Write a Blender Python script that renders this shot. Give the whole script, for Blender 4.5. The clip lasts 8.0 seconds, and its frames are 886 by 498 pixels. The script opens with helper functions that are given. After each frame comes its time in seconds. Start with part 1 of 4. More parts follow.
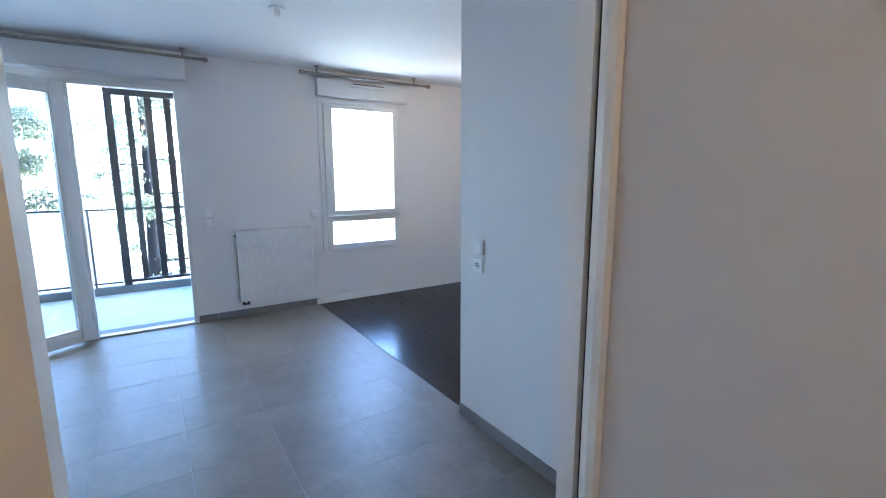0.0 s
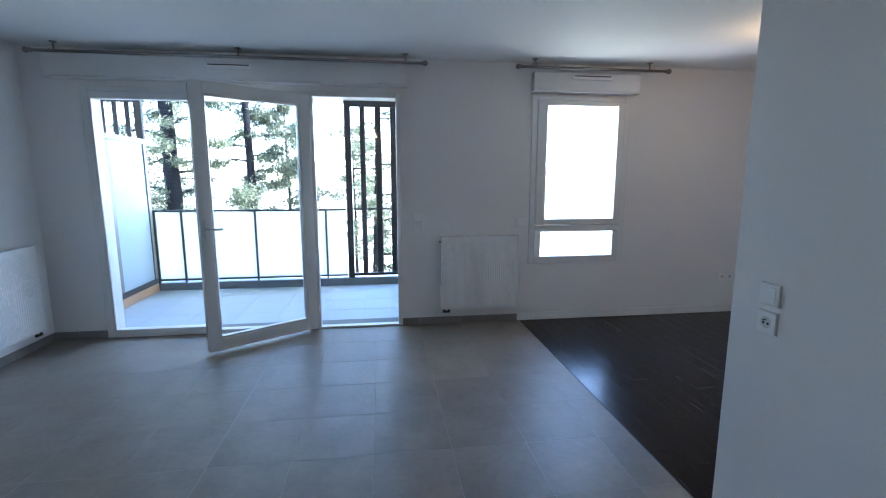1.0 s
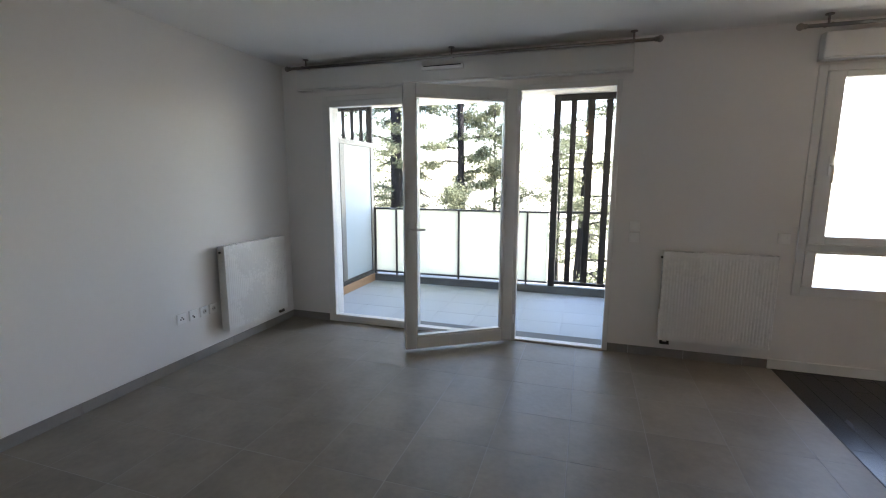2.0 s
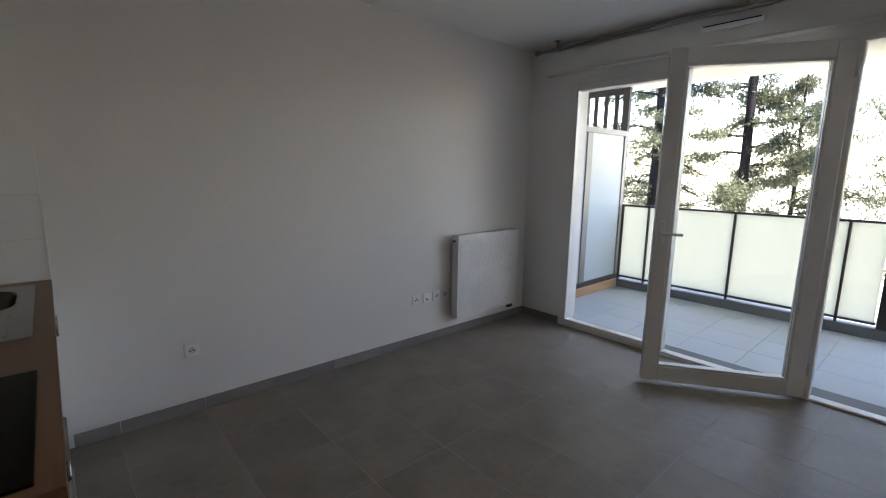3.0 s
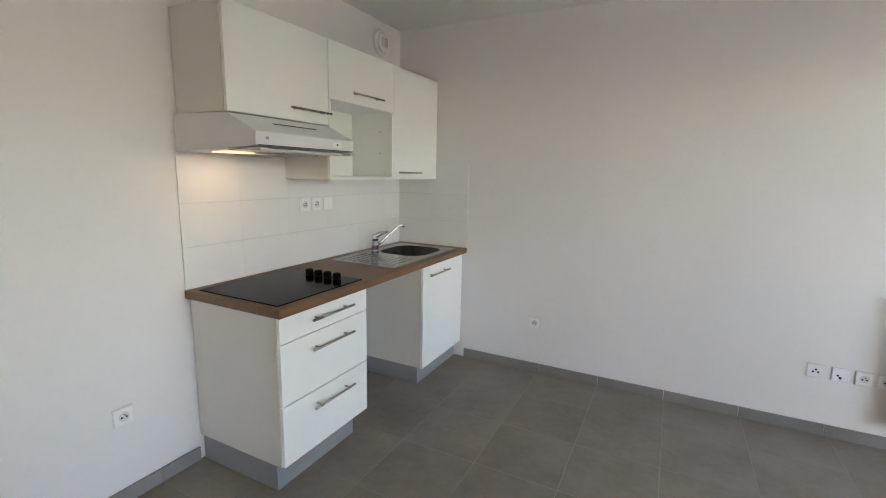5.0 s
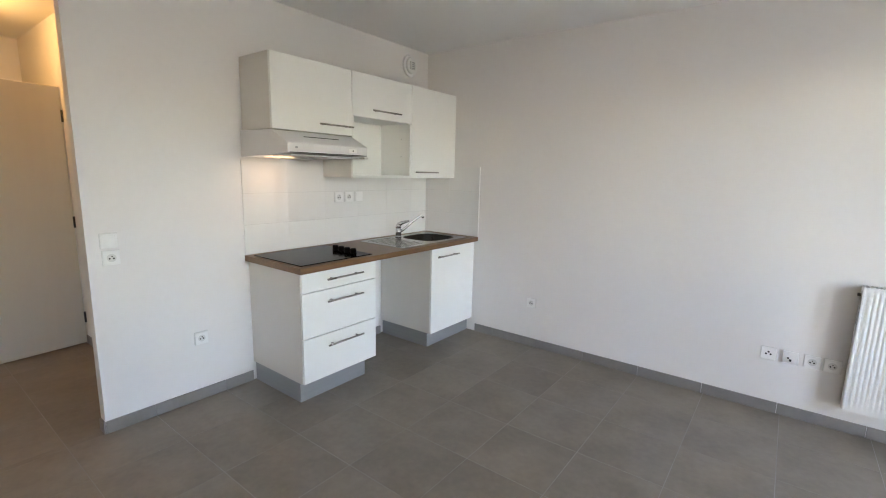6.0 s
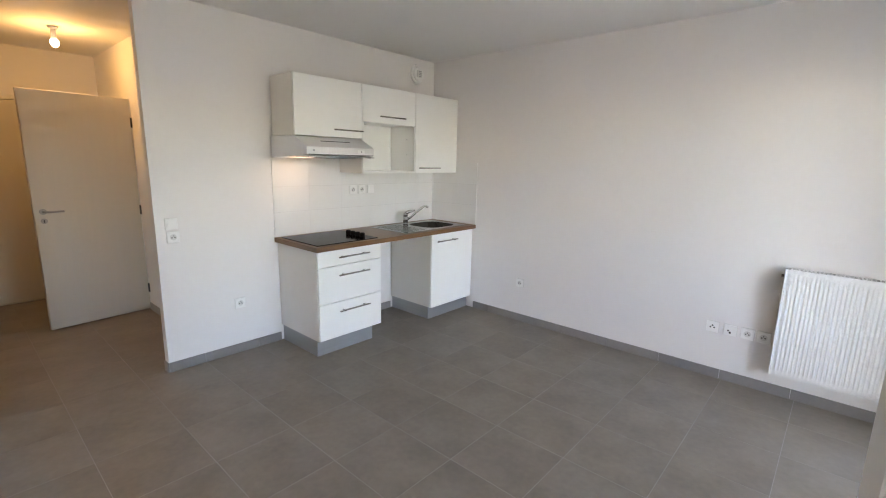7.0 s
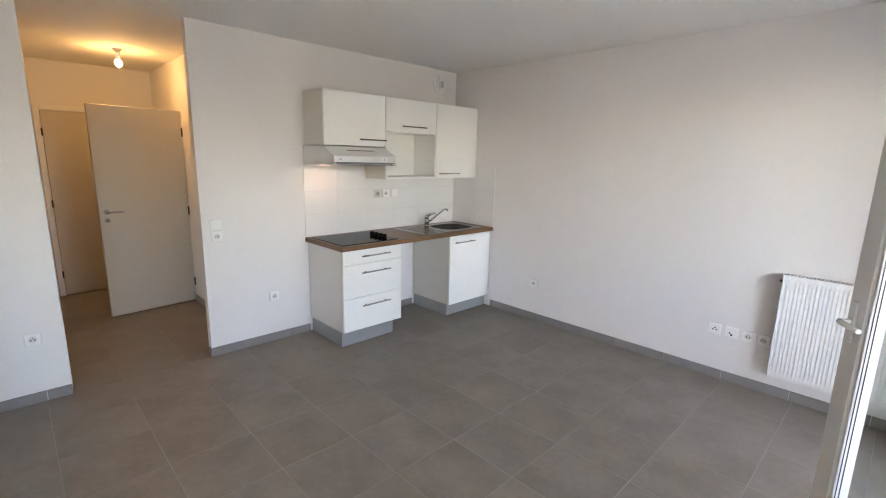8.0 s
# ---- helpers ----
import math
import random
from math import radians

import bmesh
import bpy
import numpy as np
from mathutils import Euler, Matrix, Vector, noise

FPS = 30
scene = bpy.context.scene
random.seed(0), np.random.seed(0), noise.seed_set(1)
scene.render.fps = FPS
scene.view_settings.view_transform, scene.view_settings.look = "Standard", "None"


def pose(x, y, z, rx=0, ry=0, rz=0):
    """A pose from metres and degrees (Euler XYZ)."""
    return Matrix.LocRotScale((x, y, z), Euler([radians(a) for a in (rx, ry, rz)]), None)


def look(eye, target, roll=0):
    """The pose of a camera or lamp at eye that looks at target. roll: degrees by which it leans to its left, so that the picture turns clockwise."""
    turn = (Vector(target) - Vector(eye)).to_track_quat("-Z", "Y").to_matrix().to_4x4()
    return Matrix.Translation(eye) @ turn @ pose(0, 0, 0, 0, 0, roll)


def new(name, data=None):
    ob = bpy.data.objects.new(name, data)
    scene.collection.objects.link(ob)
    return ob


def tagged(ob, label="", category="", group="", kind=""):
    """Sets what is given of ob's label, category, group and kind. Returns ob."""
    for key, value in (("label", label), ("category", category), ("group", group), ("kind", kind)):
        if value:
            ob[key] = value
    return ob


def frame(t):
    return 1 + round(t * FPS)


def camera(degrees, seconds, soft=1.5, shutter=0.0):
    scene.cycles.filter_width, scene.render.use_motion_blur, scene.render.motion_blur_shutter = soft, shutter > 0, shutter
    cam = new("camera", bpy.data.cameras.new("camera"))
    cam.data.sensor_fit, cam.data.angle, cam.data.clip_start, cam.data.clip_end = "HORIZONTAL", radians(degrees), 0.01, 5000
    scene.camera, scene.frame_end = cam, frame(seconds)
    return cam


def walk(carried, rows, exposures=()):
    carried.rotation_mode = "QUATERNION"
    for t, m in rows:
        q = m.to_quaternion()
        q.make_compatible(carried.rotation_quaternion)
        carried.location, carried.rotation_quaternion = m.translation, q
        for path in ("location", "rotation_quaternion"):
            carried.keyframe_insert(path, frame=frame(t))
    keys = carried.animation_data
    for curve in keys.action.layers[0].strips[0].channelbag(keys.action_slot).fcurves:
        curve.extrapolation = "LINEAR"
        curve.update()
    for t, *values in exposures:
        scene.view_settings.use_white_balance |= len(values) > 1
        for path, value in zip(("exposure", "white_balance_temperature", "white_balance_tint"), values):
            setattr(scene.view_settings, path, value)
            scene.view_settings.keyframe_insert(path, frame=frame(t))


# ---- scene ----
cam = camera(89.2, 8.0, soft=1.1)
PATH = [
    (0, (2.869, -0.681, 1.443), (3.946, 0.973, 1.122), -0.2),
    (0.5, (2.95, -0.408, 1.446), (3.651, 1.439, 1.135), -0.3),
    (1, (2.998, -0.131, 1.463), (3.264, 1.828, 1.155), 0.0),
    (1.2, (2.971, -0.038, 1.464), (3.054, 1.936, 1.156), 0.2),
    (2.5, (2.943, 0.471, 1.471), (1.907, 2.152, 1.153), 0.3),
    (3, (2.85, 0.658, 1.445), (1.371, 1.959, 1.103), 0.8),
    (3.5, (2.792, 0.86, 1.456), (0.96, 1.587, 1.113), 0.9),
    (4, (2.845, 1.207, 1.478), (0.875, 1.124, 1.143), 0.8),
    (4.5, (3.031, 1.596, 1.482), (1.153, 0.993, 1.148), 1.2),
    (5, (3.195, 2.046, 1.48), (1.438, 1.152, 1.145), 1.2),
    (5.2, (3.253, 2.233, 1.48), (1.558, 1.226, 1.145), 1.4),
    (6.3, (3.515, 3.062, 1.48), (1.96, 1.852, 1.132), 1.2),
    (6.5, (3.563, 3.189, 1.503), (2.017, 1.976, 1.131), 1.3),
    (7, (3.702, 3.475, 1.548), (2.236, 2.17, 1.163), 1.2),
    (7.5, (3.79, 3.635, 1.609), (2.376, 2.276, 1.216), 1.2),
    (8, (3.796, 3.76, 1.621), (2.431, 2.352, 1.229), 1.2),
]
EXPOSURES = [
    (0, 5.42, 5100, 14), (0.5, 4.97, 5000, 14), (1, 4.55, 5400, 15), (1.2, 4.42, 5750, 16), (2.3, 4.06, 7250, 22),
    (2.5, 3.98, 7100, 23), (3, 3.78, 7300, 23), (3.5, 3.66, 8000, 23), (4, 4.3, 8000, 22), (4.5, 4.76, 7750, 20),
    (5, 5.03, 7650, 21), (5.2, 5.11, 7600, 21), (6.5, 5.29, 7500, 23), (8, 5.31, 7550, 25),
]
walk(cam, [(t, look(eye, target, roll)) for t, eye, target, roll in PATH], EXPOSURES)

# ---- daylight ----
world = bpy.data.worlds.new("sky")
scene.world = world
world.use_nodes = True
wn = world.node_tree
sky = wn.nodes.new("ShaderNodeTexSky")
sky.sky_type = "NISHITA"
sky.sun_disc = False
sky.sun_elevation = radians(45)
sky.sun_rotation = radians(93)
wn.nodes["Background"].inputs["Strength"].default_value = 0.15
wn.links.new(sky.outputs["Color"], wn.nodes["Background"].inputs["Color"])

sun = new("sun", bpy.data.lights.new("sun", "SUN"))
sun.data.energy, sun.data.angle, sun.data.color = 3.5, radians(0.5), (1.0, 0.95, 0.88)
sun.matrix_world = look((10, -0.5, 10), (0, 0, 0))

# ---- lamps that burn in the place ----
HALL_LAMP = (2.90, -1.60, 2.475)
ALCOVE_LAMP = (5.95, 3.00, 2.43)
HOOD_LAMP = (1.74, 0.20, 1.548)
for spot, watts in ((HALL_LAMP, 0.37), (ALCOVE_LAMP, 0.26)):
    lamp = new("bulb_light", bpy.data.lights.new("bulb_light", "POINT"))
    lamp.data.energy, lamp.data.color, lamp.data.shadow_soft_size = watts, (1.0, 0.60, 0.20), 0.03
    lamp.location = (spot[0], spot[1], spot[2] - 0.075)
hood_light = new("hood_light", bpy.data.lights.new("hood_light", "AREA"))
hood_light.data.shape, hood_light.data.size, hood_light.data.size_y = "RECTANGLE", 0.11, 0.06
hood_light.data.energy, hood_light.data.color = 0.016, (1.0, 0.70, 0.46)
hood_light.location = HOOD_LAMP


# ---- materials ----
def node_mat(name):
    m = bpy.data.materials.new(name)
    m.use_nodes = True
    return m, m.node_tree.nodes, m.node_tree.links, m.node_tree.nodes["Principled BSDF"]


def mat(name, col, rough=0.5, metal=0.0, var=0.06, scale=3.0, fine=40.0, bump=0.0, bscale=80.0, rnd=0.0,
        stretch=(1, 1, 1), rough_var=0.06, spec=0.5, tint=None):
    """A surface with two scales of variation, fine relief, and, with rnd, a shade of its own for each piece."""
    m, nodes, links, bsdf = node_mat(name)
    geo = nodes.new("ShaderNodeNewGeometry")
    info = nodes.new("ShaderNodeObjectInfo")
    mapping = nodes.new("ShaderNodeMapping")
    mapping.inputs["Scale"].default_value = stretch
    links.new(geo.outputs["Position"], mapping.inputs["Vector"])
    big, small, relief = (nodes.new("ShaderNodeTexNoise") for _ in range(3))
    for n, s, d in ((big, scale, 4), (small, fine, 3), (relief, bscale, 3)):
        n.noise_dimensions = "4D"
        n.inputs["Scale"].default_value, n.inputs["Detail"].default_value = s, d
        links.new(mapping.outputs["Vector"], n.inputs["Vector"])
    if rnd:
        shift = nodes.new("ShaderNodeMath")
        shift.operation = "MULTIPLY"
        shift.inputs[1].default_value = 37.0
        links.new(info.outputs["Random"], shift.inputs[0])
        links.new(shift.outputs[0], big.inputs["W"])
        links.new(shift.outputs[0], small.inputs["W"])
    add = nodes.new("ShaderNodeMath")
    add.operation = "MULTIPLY_ADD"
    add.inputs[1].default_value = 0.4
    links.new(small.outputs["Fac"], add.inputs[0])
    links.new(big.outputs["Fac"], add.inputs[2])
    ramp = nodes.new("ShaderNodeMapRange")
    ramp.inputs["From Min"].default_value, ramp.inputs["From Max"].default_value = 0.4, 1.0
    links.new(add.outputs[0], ramp.inputs["Value"])
    mix = nodes.new("ShaderNodeMix")
    mix.data_type = "RGBA"
    warm = tint or col
    mix.inputs["A"].default_value = (*[max(0, c * (1 - var)) for c in col], 1)
    mix.inputs["B"].default_value = (*[min(1, c * (1 + var)) for c in warm], 1)
    links.new(ramp.outputs["Result"], mix.inputs["Factor"])
    out = mix.outputs["Result"]
    if rnd:
        hsv = nodes.new("ShaderNodeHueSaturation")
        span = nodes.new("ShaderNodeMapRange")
        span.inputs["To Min"].default_value, span.inputs["To Max"].default_value = 1 - rnd, 1 + rnd
        links.new(info.outputs["Random"], span.inputs["Value"])
        links.new(span.outputs["Result"], hsv.inputs["Value"])
        links.new(out, hsv.inputs["Color"])
        out = hsv.outputs["Color"]
    links.new(out, bsdf.inputs["Base Color"])
    bsdf.inputs["Metallic"].default_value = metal
    bsdf.inputs["Specular IOR Level"].default_value = spec
    gloss = nodes.new("ShaderNodeMapRange")
    gloss.inputs["To Min"].default_value = max(0.02, rough - rough_var)
    gloss.inputs["To Max"].default_value = min(1, rough + rough_var)
    links.new(ramp.outputs["Result"], gloss.inputs["Value"])
    links.new(gloss.outputs["Result"], bsdf.inputs["Roughness"])
    if bump:
        b = nodes.new("ShaderNodeBump")
        b.inputs["Strength"].default_value, b.inputs["Distance"].default_value = bump, 0.002
        links.new(relief.outputs["Fac"], b.inputs["Height"])
        links.new(b.outputs["Normal"], bsdf.inputs["Normal"])
    return m


def glass_mat(name, tint):
    """A thin clear pane: light goes straight through, with the gloss of its surface."""
    m, nodes, links, bsdf = node_mat(name)
    nodes.remove(bsdf)
    clear, gloss = nodes.new("ShaderNodeBsdfTransparent"), nodes.new("ShaderNodeBsdfGlossy")
    clear.inputs["Color"].default_value = (*tint, 1)
    gloss.inputs["Roughness"].default_value = 0.02
    facing, mix = nodes.new("ShaderNodeLayerWeight"), nodes.new("ShaderNodeMixShader")
    power, share = nodes.new("ShaderNodeMath"), nodes.new("ShaderNodeMath")
    power.operation, share.operation = "POWER", "MULTIPLY_ADD"
    power.inputs[1].default_value, share.inputs[1].default_value, share.inputs[2].default_value = 5.0, 0.5, 0.03
    links.new(facing.outputs["Facing"], power.inputs[0])
    links.new(power.outputs[0], share.inputs[0])
    links.new(share.outputs[0], mix.inputs["Fac"])
    links.new(clear.outputs["BSDF"], mix.inputs[1])
    links.new(gloss.outputs["BSDF"], mix.inputs[2])
    links.new(mix.outputs["Shader"], nodes["Material Output"].inputs["Surface"])
    return m


def frosted_mat(name, col, through_share=0.75, rough=0.25):
    m, nodes, links, bsdf = node_mat(name)
    bsdf.inputs["Base Color"].default_value = (*col, 1)
    bsdf.inputs["Roughness"].default_value = rough
    noise_tex = nodes.new("ShaderNodeTexNoise")
    noise_tex.inputs["Scale"].default_value = 2.0
    ramp = nodes.new("ShaderNodeMix")
    ramp.data_type = "RGBA"
    ramp.inputs["A"].default_value = (*[c * 0.9 for c in col], 1)
    ramp.inputs["B"].default_value = (*col, 1)
    links.new(noise_tex.outputs["Fac"], ramp.inputs["Factor"])
    veil, mix = nodes.new("ShaderNodeBsdfTranslucent"), nodes.new("ShaderNodeMixShader")
    links.new(ramp.outputs["Result"], veil.inputs["Color"])
    mix.inputs["Fac"].default_value = through_share
    links.new(bsdf.outputs["BSDF"], mix.inputs[1])
    links.new(veil.outputs["BSDF"], mix.inputs[2])
    links.new(mix.outputs["Shader"], nodes["Material Output"].inputs["Surface"])
    return m


def plank_mat(name):
    """Black-stained laminate with thin pale streaks along the boards."""
    m, nodes, links, bsdf = node_mat(name)
    geo, info = nodes.new("ShaderNodeNewGeometry"), nodes.new("ShaderNodeObjectInfo")
    shift = nodes.new("ShaderNodeMath")
    shift.operation, shift.inputs[1].default_value = "MULTIPLY", 37.0
    links.new(info.outputs["Random"], shift.inputs[0])

    def grain(stretch, detail):
        mapping, tex = nodes.new("ShaderNodeMapping"), nodes.new("ShaderNodeTexNoise")
        mapping.inputs["Scale"].default_value = stretch
        tex.noise_dimensions = "4D"
        tex.inputs["Scale"].default_value, tex.inputs["Detail"].default_value = 1.0, detail
        links.new(geo.outputs["Position"], mapping.inputs["Vector"])
        links.new(mapping.outputs["Vector"], tex.inputs["Vector"])
        links.new(shift.outputs[0], tex.inputs["W"])
        return tex.outputs["Fac"]

    def span(value, a, b, c, d):
        node = nodes.new("ShaderNodeMapRange")
        for key, x in zip(("From Min", "From Max", "To Min", "To Max"), (a, b, c, d)):
            node.inputs[key].default_value = x
        links.new(value, node.inputs["Value"])
        return node.outputs["Result"]

    fine_grain, streak, cloud = grain((90, 2.2, 20), 4), grain((75, 2.6, 10), 1), grain((6, 1.5, 6), 3)
    body, pale = nodes.new("ShaderNodeMix"), nodes.new("ShaderNodeMix")
    body.data_type = pale.data_type = "RGBA"
    body.inputs["A"].default_value, body.inputs["B"].default_value = (0.0015, 0.0015, 0.002, 1), (0.0065, 0.0062, 0.007, 1)
    links.new(span(fine_grain, 0.35, 0.72, 0, 1), body.inputs["Factor"])
    links.new(body.outputs["Result"], pale.inputs["A"])
    pale.inputs["B"].default_value = (0.06, 0.057, 0.056, 1)
    links.new(span(streak, 0.70, 0.78, 0, 1), pale.inputs["Factor"])
    links.new(pale.outputs["Result"], bsdf.inputs["Base Color"])
    links.new(span(cloud, 0.3, 0.7, 0.20, 0.28), bsdf.inputs["Roughness"])
    bsdf.inputs["Specular IOR Level"].default_value = 0.32
    b = nodes.new("ShaderNodeBump")
    b.inputs["Strength"].default_value, b.inputs["Distance"].default_value = 0.12, 0.001
    links.new(fine_grain, b.inputs["Height"])
    links.new(b.outputs["Normal"], bsdf.inputs["Normal"])
    return m


def leaf_mat(name, col, tint):
    """Thin leaves: part of the light goes through them."""
    m = mat(name, col, 0.6, var=0.45, scale=1.2, fine=6, tint=tint, spec=0.2)
    nodes, links = m.node_tree.nodes, m.node_tree.links
    bsdf = nodes["Principled BSDF"]
    veil, mix = nodes.new("ShaderNodeBsdfTranslucent"), nodes.new("ShaderNodeMixShader")
    links.new(bsdf.inputs["Base Color"].links[0].from_socket, veil.inputs["Color"])
    mix.inputs["Fac"].default_value = 0.4
    links.new(bsdf.outputs["BSDF"], mix.inputs[1])
    links.new(veil.outputs["BSDF"], mix.inputs[2])
    links.new(mix.outputs["Shader"], nodes["Material Output"].inputs["Surface"])
    return m


def glow_mat(name, col, strength):
    m, nodes, links, bsdf = node_mat(name)
    bsdf.inputs["Base Color"].default_value = (0.9, 0.9, 0.88, 1)
    bsdf.inputs["Emission Color"].default_value = (*col, 1)
    bsdf.inputs["Emission Strength"].default_value = strength
    return m


M_WALL = mat("wall_paint", (0.79, 0.773, 0.762), 0.62, var=0.025, scale=0.9, fine=25, bump=0.16, bscale=130, spec=0.35)
M_CEIL = mat("ceiling_paint", (0.875, 0.87, 0.86), 0.75, var=0.02, scale=0.7, bump=0.12, bscale=120, spec=0.25)
M_TILE = mat("grey_porcelain_tile", (0.232, 0.199, 0.165), 0.44, var=0.24, scale=3.4, fine=26, bump=0.65, bscale=24, rnd=0.03, rough_var=0.05, spec=0.33)
M_GROUT = mat("light_grey_grout", (0.31, 0.295, 0.275), 0.85, var=0.38, scale=1.3, bump=0.3, bscale=200)
M_SKIRT = mat("grey_skirting_tile", (0.243, 0.228, 0.219), 0.42, var=0.10, scale=5, fine=40, bump=0.1, bscale=30, rnd=0.04)
M_PLANK = plank_mat("black_brown_laminate")
M_PVC = mat("white_pvc", (0.75, 0.75, 0.74), 0.32, var=0.015, scale=3, spec=0.5)
M_TRIM = mat("white_gloss_paint", (0.79, 0.785, 0.77), 0.38, var=0.02, scale=4, bump=0.05)
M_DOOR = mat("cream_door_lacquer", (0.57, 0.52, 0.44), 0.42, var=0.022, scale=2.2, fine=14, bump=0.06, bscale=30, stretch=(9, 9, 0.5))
M_CLOSET = mat("pale_grey_closet_panel", (0.62, 0.585, 0.565), 0.5, var=0.03, scale=1.5, fine=30, bump=0.05, bscale=150)
M_LAM = mat("white_laminate", (0.875, 0.885, 0.86), 0.34, var=0.015, scale=3, fine=60, bump=0.03, bscale=200)
# white board like the fronts, its colour darkened and warmed for side shade
M_LAMSHADE = mat("shade_toned_carcass_board", (0.71, 0.69, 0.645), 0.45, var=0.02, scale=3)
M_PLINTH = mat("grey_plinth_foil", (0.36, 0.37, 0.38), 0.35, metal=0.25, var=0.05, scale=3, stretch=(1, 1, 20))
M_WOOD = mat("oak_worktop_laminate", (0.158, 0.075, 0.030), 0.42, var=0.22, scale=2.2, fine=9, bump=0.12, bscale=10, stretch=(1.4, 26, 26), tint=(0.185, 0.096, 0.043))
M_HOB = mat("black_ceramic_glass", (0.003, 0.003, 0.0035), 0.12, var=0.1, scale=3, rough_var=0.02, spec=0.05)
M_KNOB = mat("black_plastic", (0.003, 0.003, 0.003), 0.7, var=0.1, spec=0.1)
M_STEEL = mat("brushed_stainless_steel", (0.30, 0.295, 0.28), 0.18, metal=1.0, var=0.03, scale=6, fine=30, stretch=(1, 14, 1), rough_var=0.03)
# sink steel with the bowl's shade and dark reflections put into its colour
M_BOWL = mat("shade_darkened_steel", (0.075, 0.073, 0.068), 0.24, metal=1.0, var=0.12, scale=8, fine=60)
M_CHROME = mat("chrome", (0.58, 0.58, 0.59), 0.07, metal=1.0, var=0.03)
M_NICKEL = mat("satin_nickel", (0.34, 0.325, 0.305), 0.28, metal=1.0, var=0.05)
M_DARK = mat("dark_gap", (0.012, 0.012, 0.012), 0.7, var=0.2)
M_SPLASH = mat("white_wall_tile", (0.80, 0.80, 0.785), 0.16, var=0.015, scale=3, bump=0.06, bscale=8, rnd=0.012)
M_JOINT = mat("pale_tile_joint", (0.68, 0.68, 0.66), 0.8, var=0.08, scale=8)
M_RAD = mat("white_radiator_enamel", (0.79, 0.79, 0.78), 0.28, var=0.015, scale=3)
M_PLATE = mat("white_switch_plastic", (0.84, 0.84, 0.83), 0.30, var=0.01)
# grey that stands in for shade round plates and inside socket wells
M_RIM = mat("plate_shadow_grey", (0.67, 0.67, 0.655), 0.5, var=0.03)
M_HOOD = mat("white_hood_enamel", (0.72, 0.71, 0.71), 0.33, var=0.02, scale=4)
M_FILTER = mat("aluminium_grease_filter", (0.45, 0.45, 0.44), 0.4, metal=0.8, var=0.2, fine=200)
M_GLASS = glass_mat("clear_glass", (0.96, 0.98, 0.97))
M_FROST = frosted_mat("frosted_glass", (0.73, 0.735, 0.66), 0.68)
M_SCREENGLASS = frosted_mat("opal_glass", (0.50, 0.56, 0.59), 0.5, 0.06)
M_GREYFRAME = mat("grey_beige_lacquer", (0.20, 0.193, 0.178), 0.45, metal=0.1, var=0.06, scale=4)
M_SLAT = mat("dark_stained_slat", (0.017, 0.014, 0.012), 0.6, var=0.35, scale=2, fine=9, bump=0.25, bscale=12, stretch=(18, 18, 1))
M_IRON = mat("anthracite_lacquered_steel", (0.045, 0.047, 0.050), 0.42, metal=0.3, var=0.1)
M_KERB = mat("grey_concrete_kerb", (0.15, 0.165, 0.175), 0.75, var=0.15, scale=3, fine=30, bump=0.3, bscale=60)
M_BALTILE = mat("pale_balcony_tile", (0.37, 0.425, 0.48), 0.5, var=0.08, scale=2, fine=25, bump=0.2, bscale=40, rnd=0.04)
M_RENDER = mat("white_facade_render", (0.72, 0.71, 0.69), 0.85, var=0.05, scale=1.5, bump=0.3, bscale=90)
M_BOARD = mat("tan_wood_board", (0.42, 0.27, 0.17), 0.6, var=0.18, scale=2, fine=12, bump=0.2, bscale=14, stretch=(20, 1.5, 20))
M_ROD = mat("brushed_dark_nickel", (0.30, 0.285, 0.27), 0.32, metal=1.0, var=0.06)
M_BALJOINT = mat("pale_balcony_joint", (0.28, 0.31, 0.335), 0.8, var=0.1, scale=3)
M_BARK = mat("tree_bark", (0.008, 0.008, 0.009), 0.9, var=0.4, scale=4, fine=20, bump=0.8, bscale=14, stretch=(1, 1, 0.25), spec=0.05)
M_LEAF = leaf_mat("leaves", (0.074, 0.088, 0.058), (0.09, 0.104, 0.064))
M_GRASS = mat("lawn", (0.225, 0.217, 0.165), 0.9, var=0.35, scale=0.4, fine=6, bump=0.5, bscale=40)
M_BULB = glow_mat("lit_bulb", (1.0, 0.72, 0.42), 0.35)
M_HOODLENS = glow_mat("lit_hood_lens", (1.0, 0.66, 0.36), 0.05)


# ---- mesh helpers ----
BASE = {}


def thing(name, base, label="", category="", group="", kind=""):
    """An Empty at the base of a thing, which parents its parts."""
    ob = new(name)
    ob.empty_display_size = 0.05
    ob.location = base
    BASE[ob] = Vector(base)
    return tagged(ob, label, category, group, kind)


def part(name, bm, material, parent=None, label="", smooth=False):
    """Links a bmesh, drawn in world metres, as one mesh object under a thing or a part."""
    base = BASE[parent] if parent else Vector((0, 0, 0))
    bmesh.ops.translate(bm, vec=-base, verts=bm.verts)
    bmesh.ops.recalc_face_normals(bm, faces=bm.faces)
    if smooth:
        for f in bm.faces:
            f.smooth = True
    me = bpy.data.meshes.new(name)
    bm.to_mesh(me)
    bm.free()
    me.materials.append(material)
    ob = new(name, me)
    if parent:
        ob.parent = parent
    BASE[ob] = base
    if label:
        ob["label"] = label
    return ob


def solid(name, bm, material, label="", category="", group="", kind=""):
    return tagged(part(name, bm, material), label, category, group, kind)


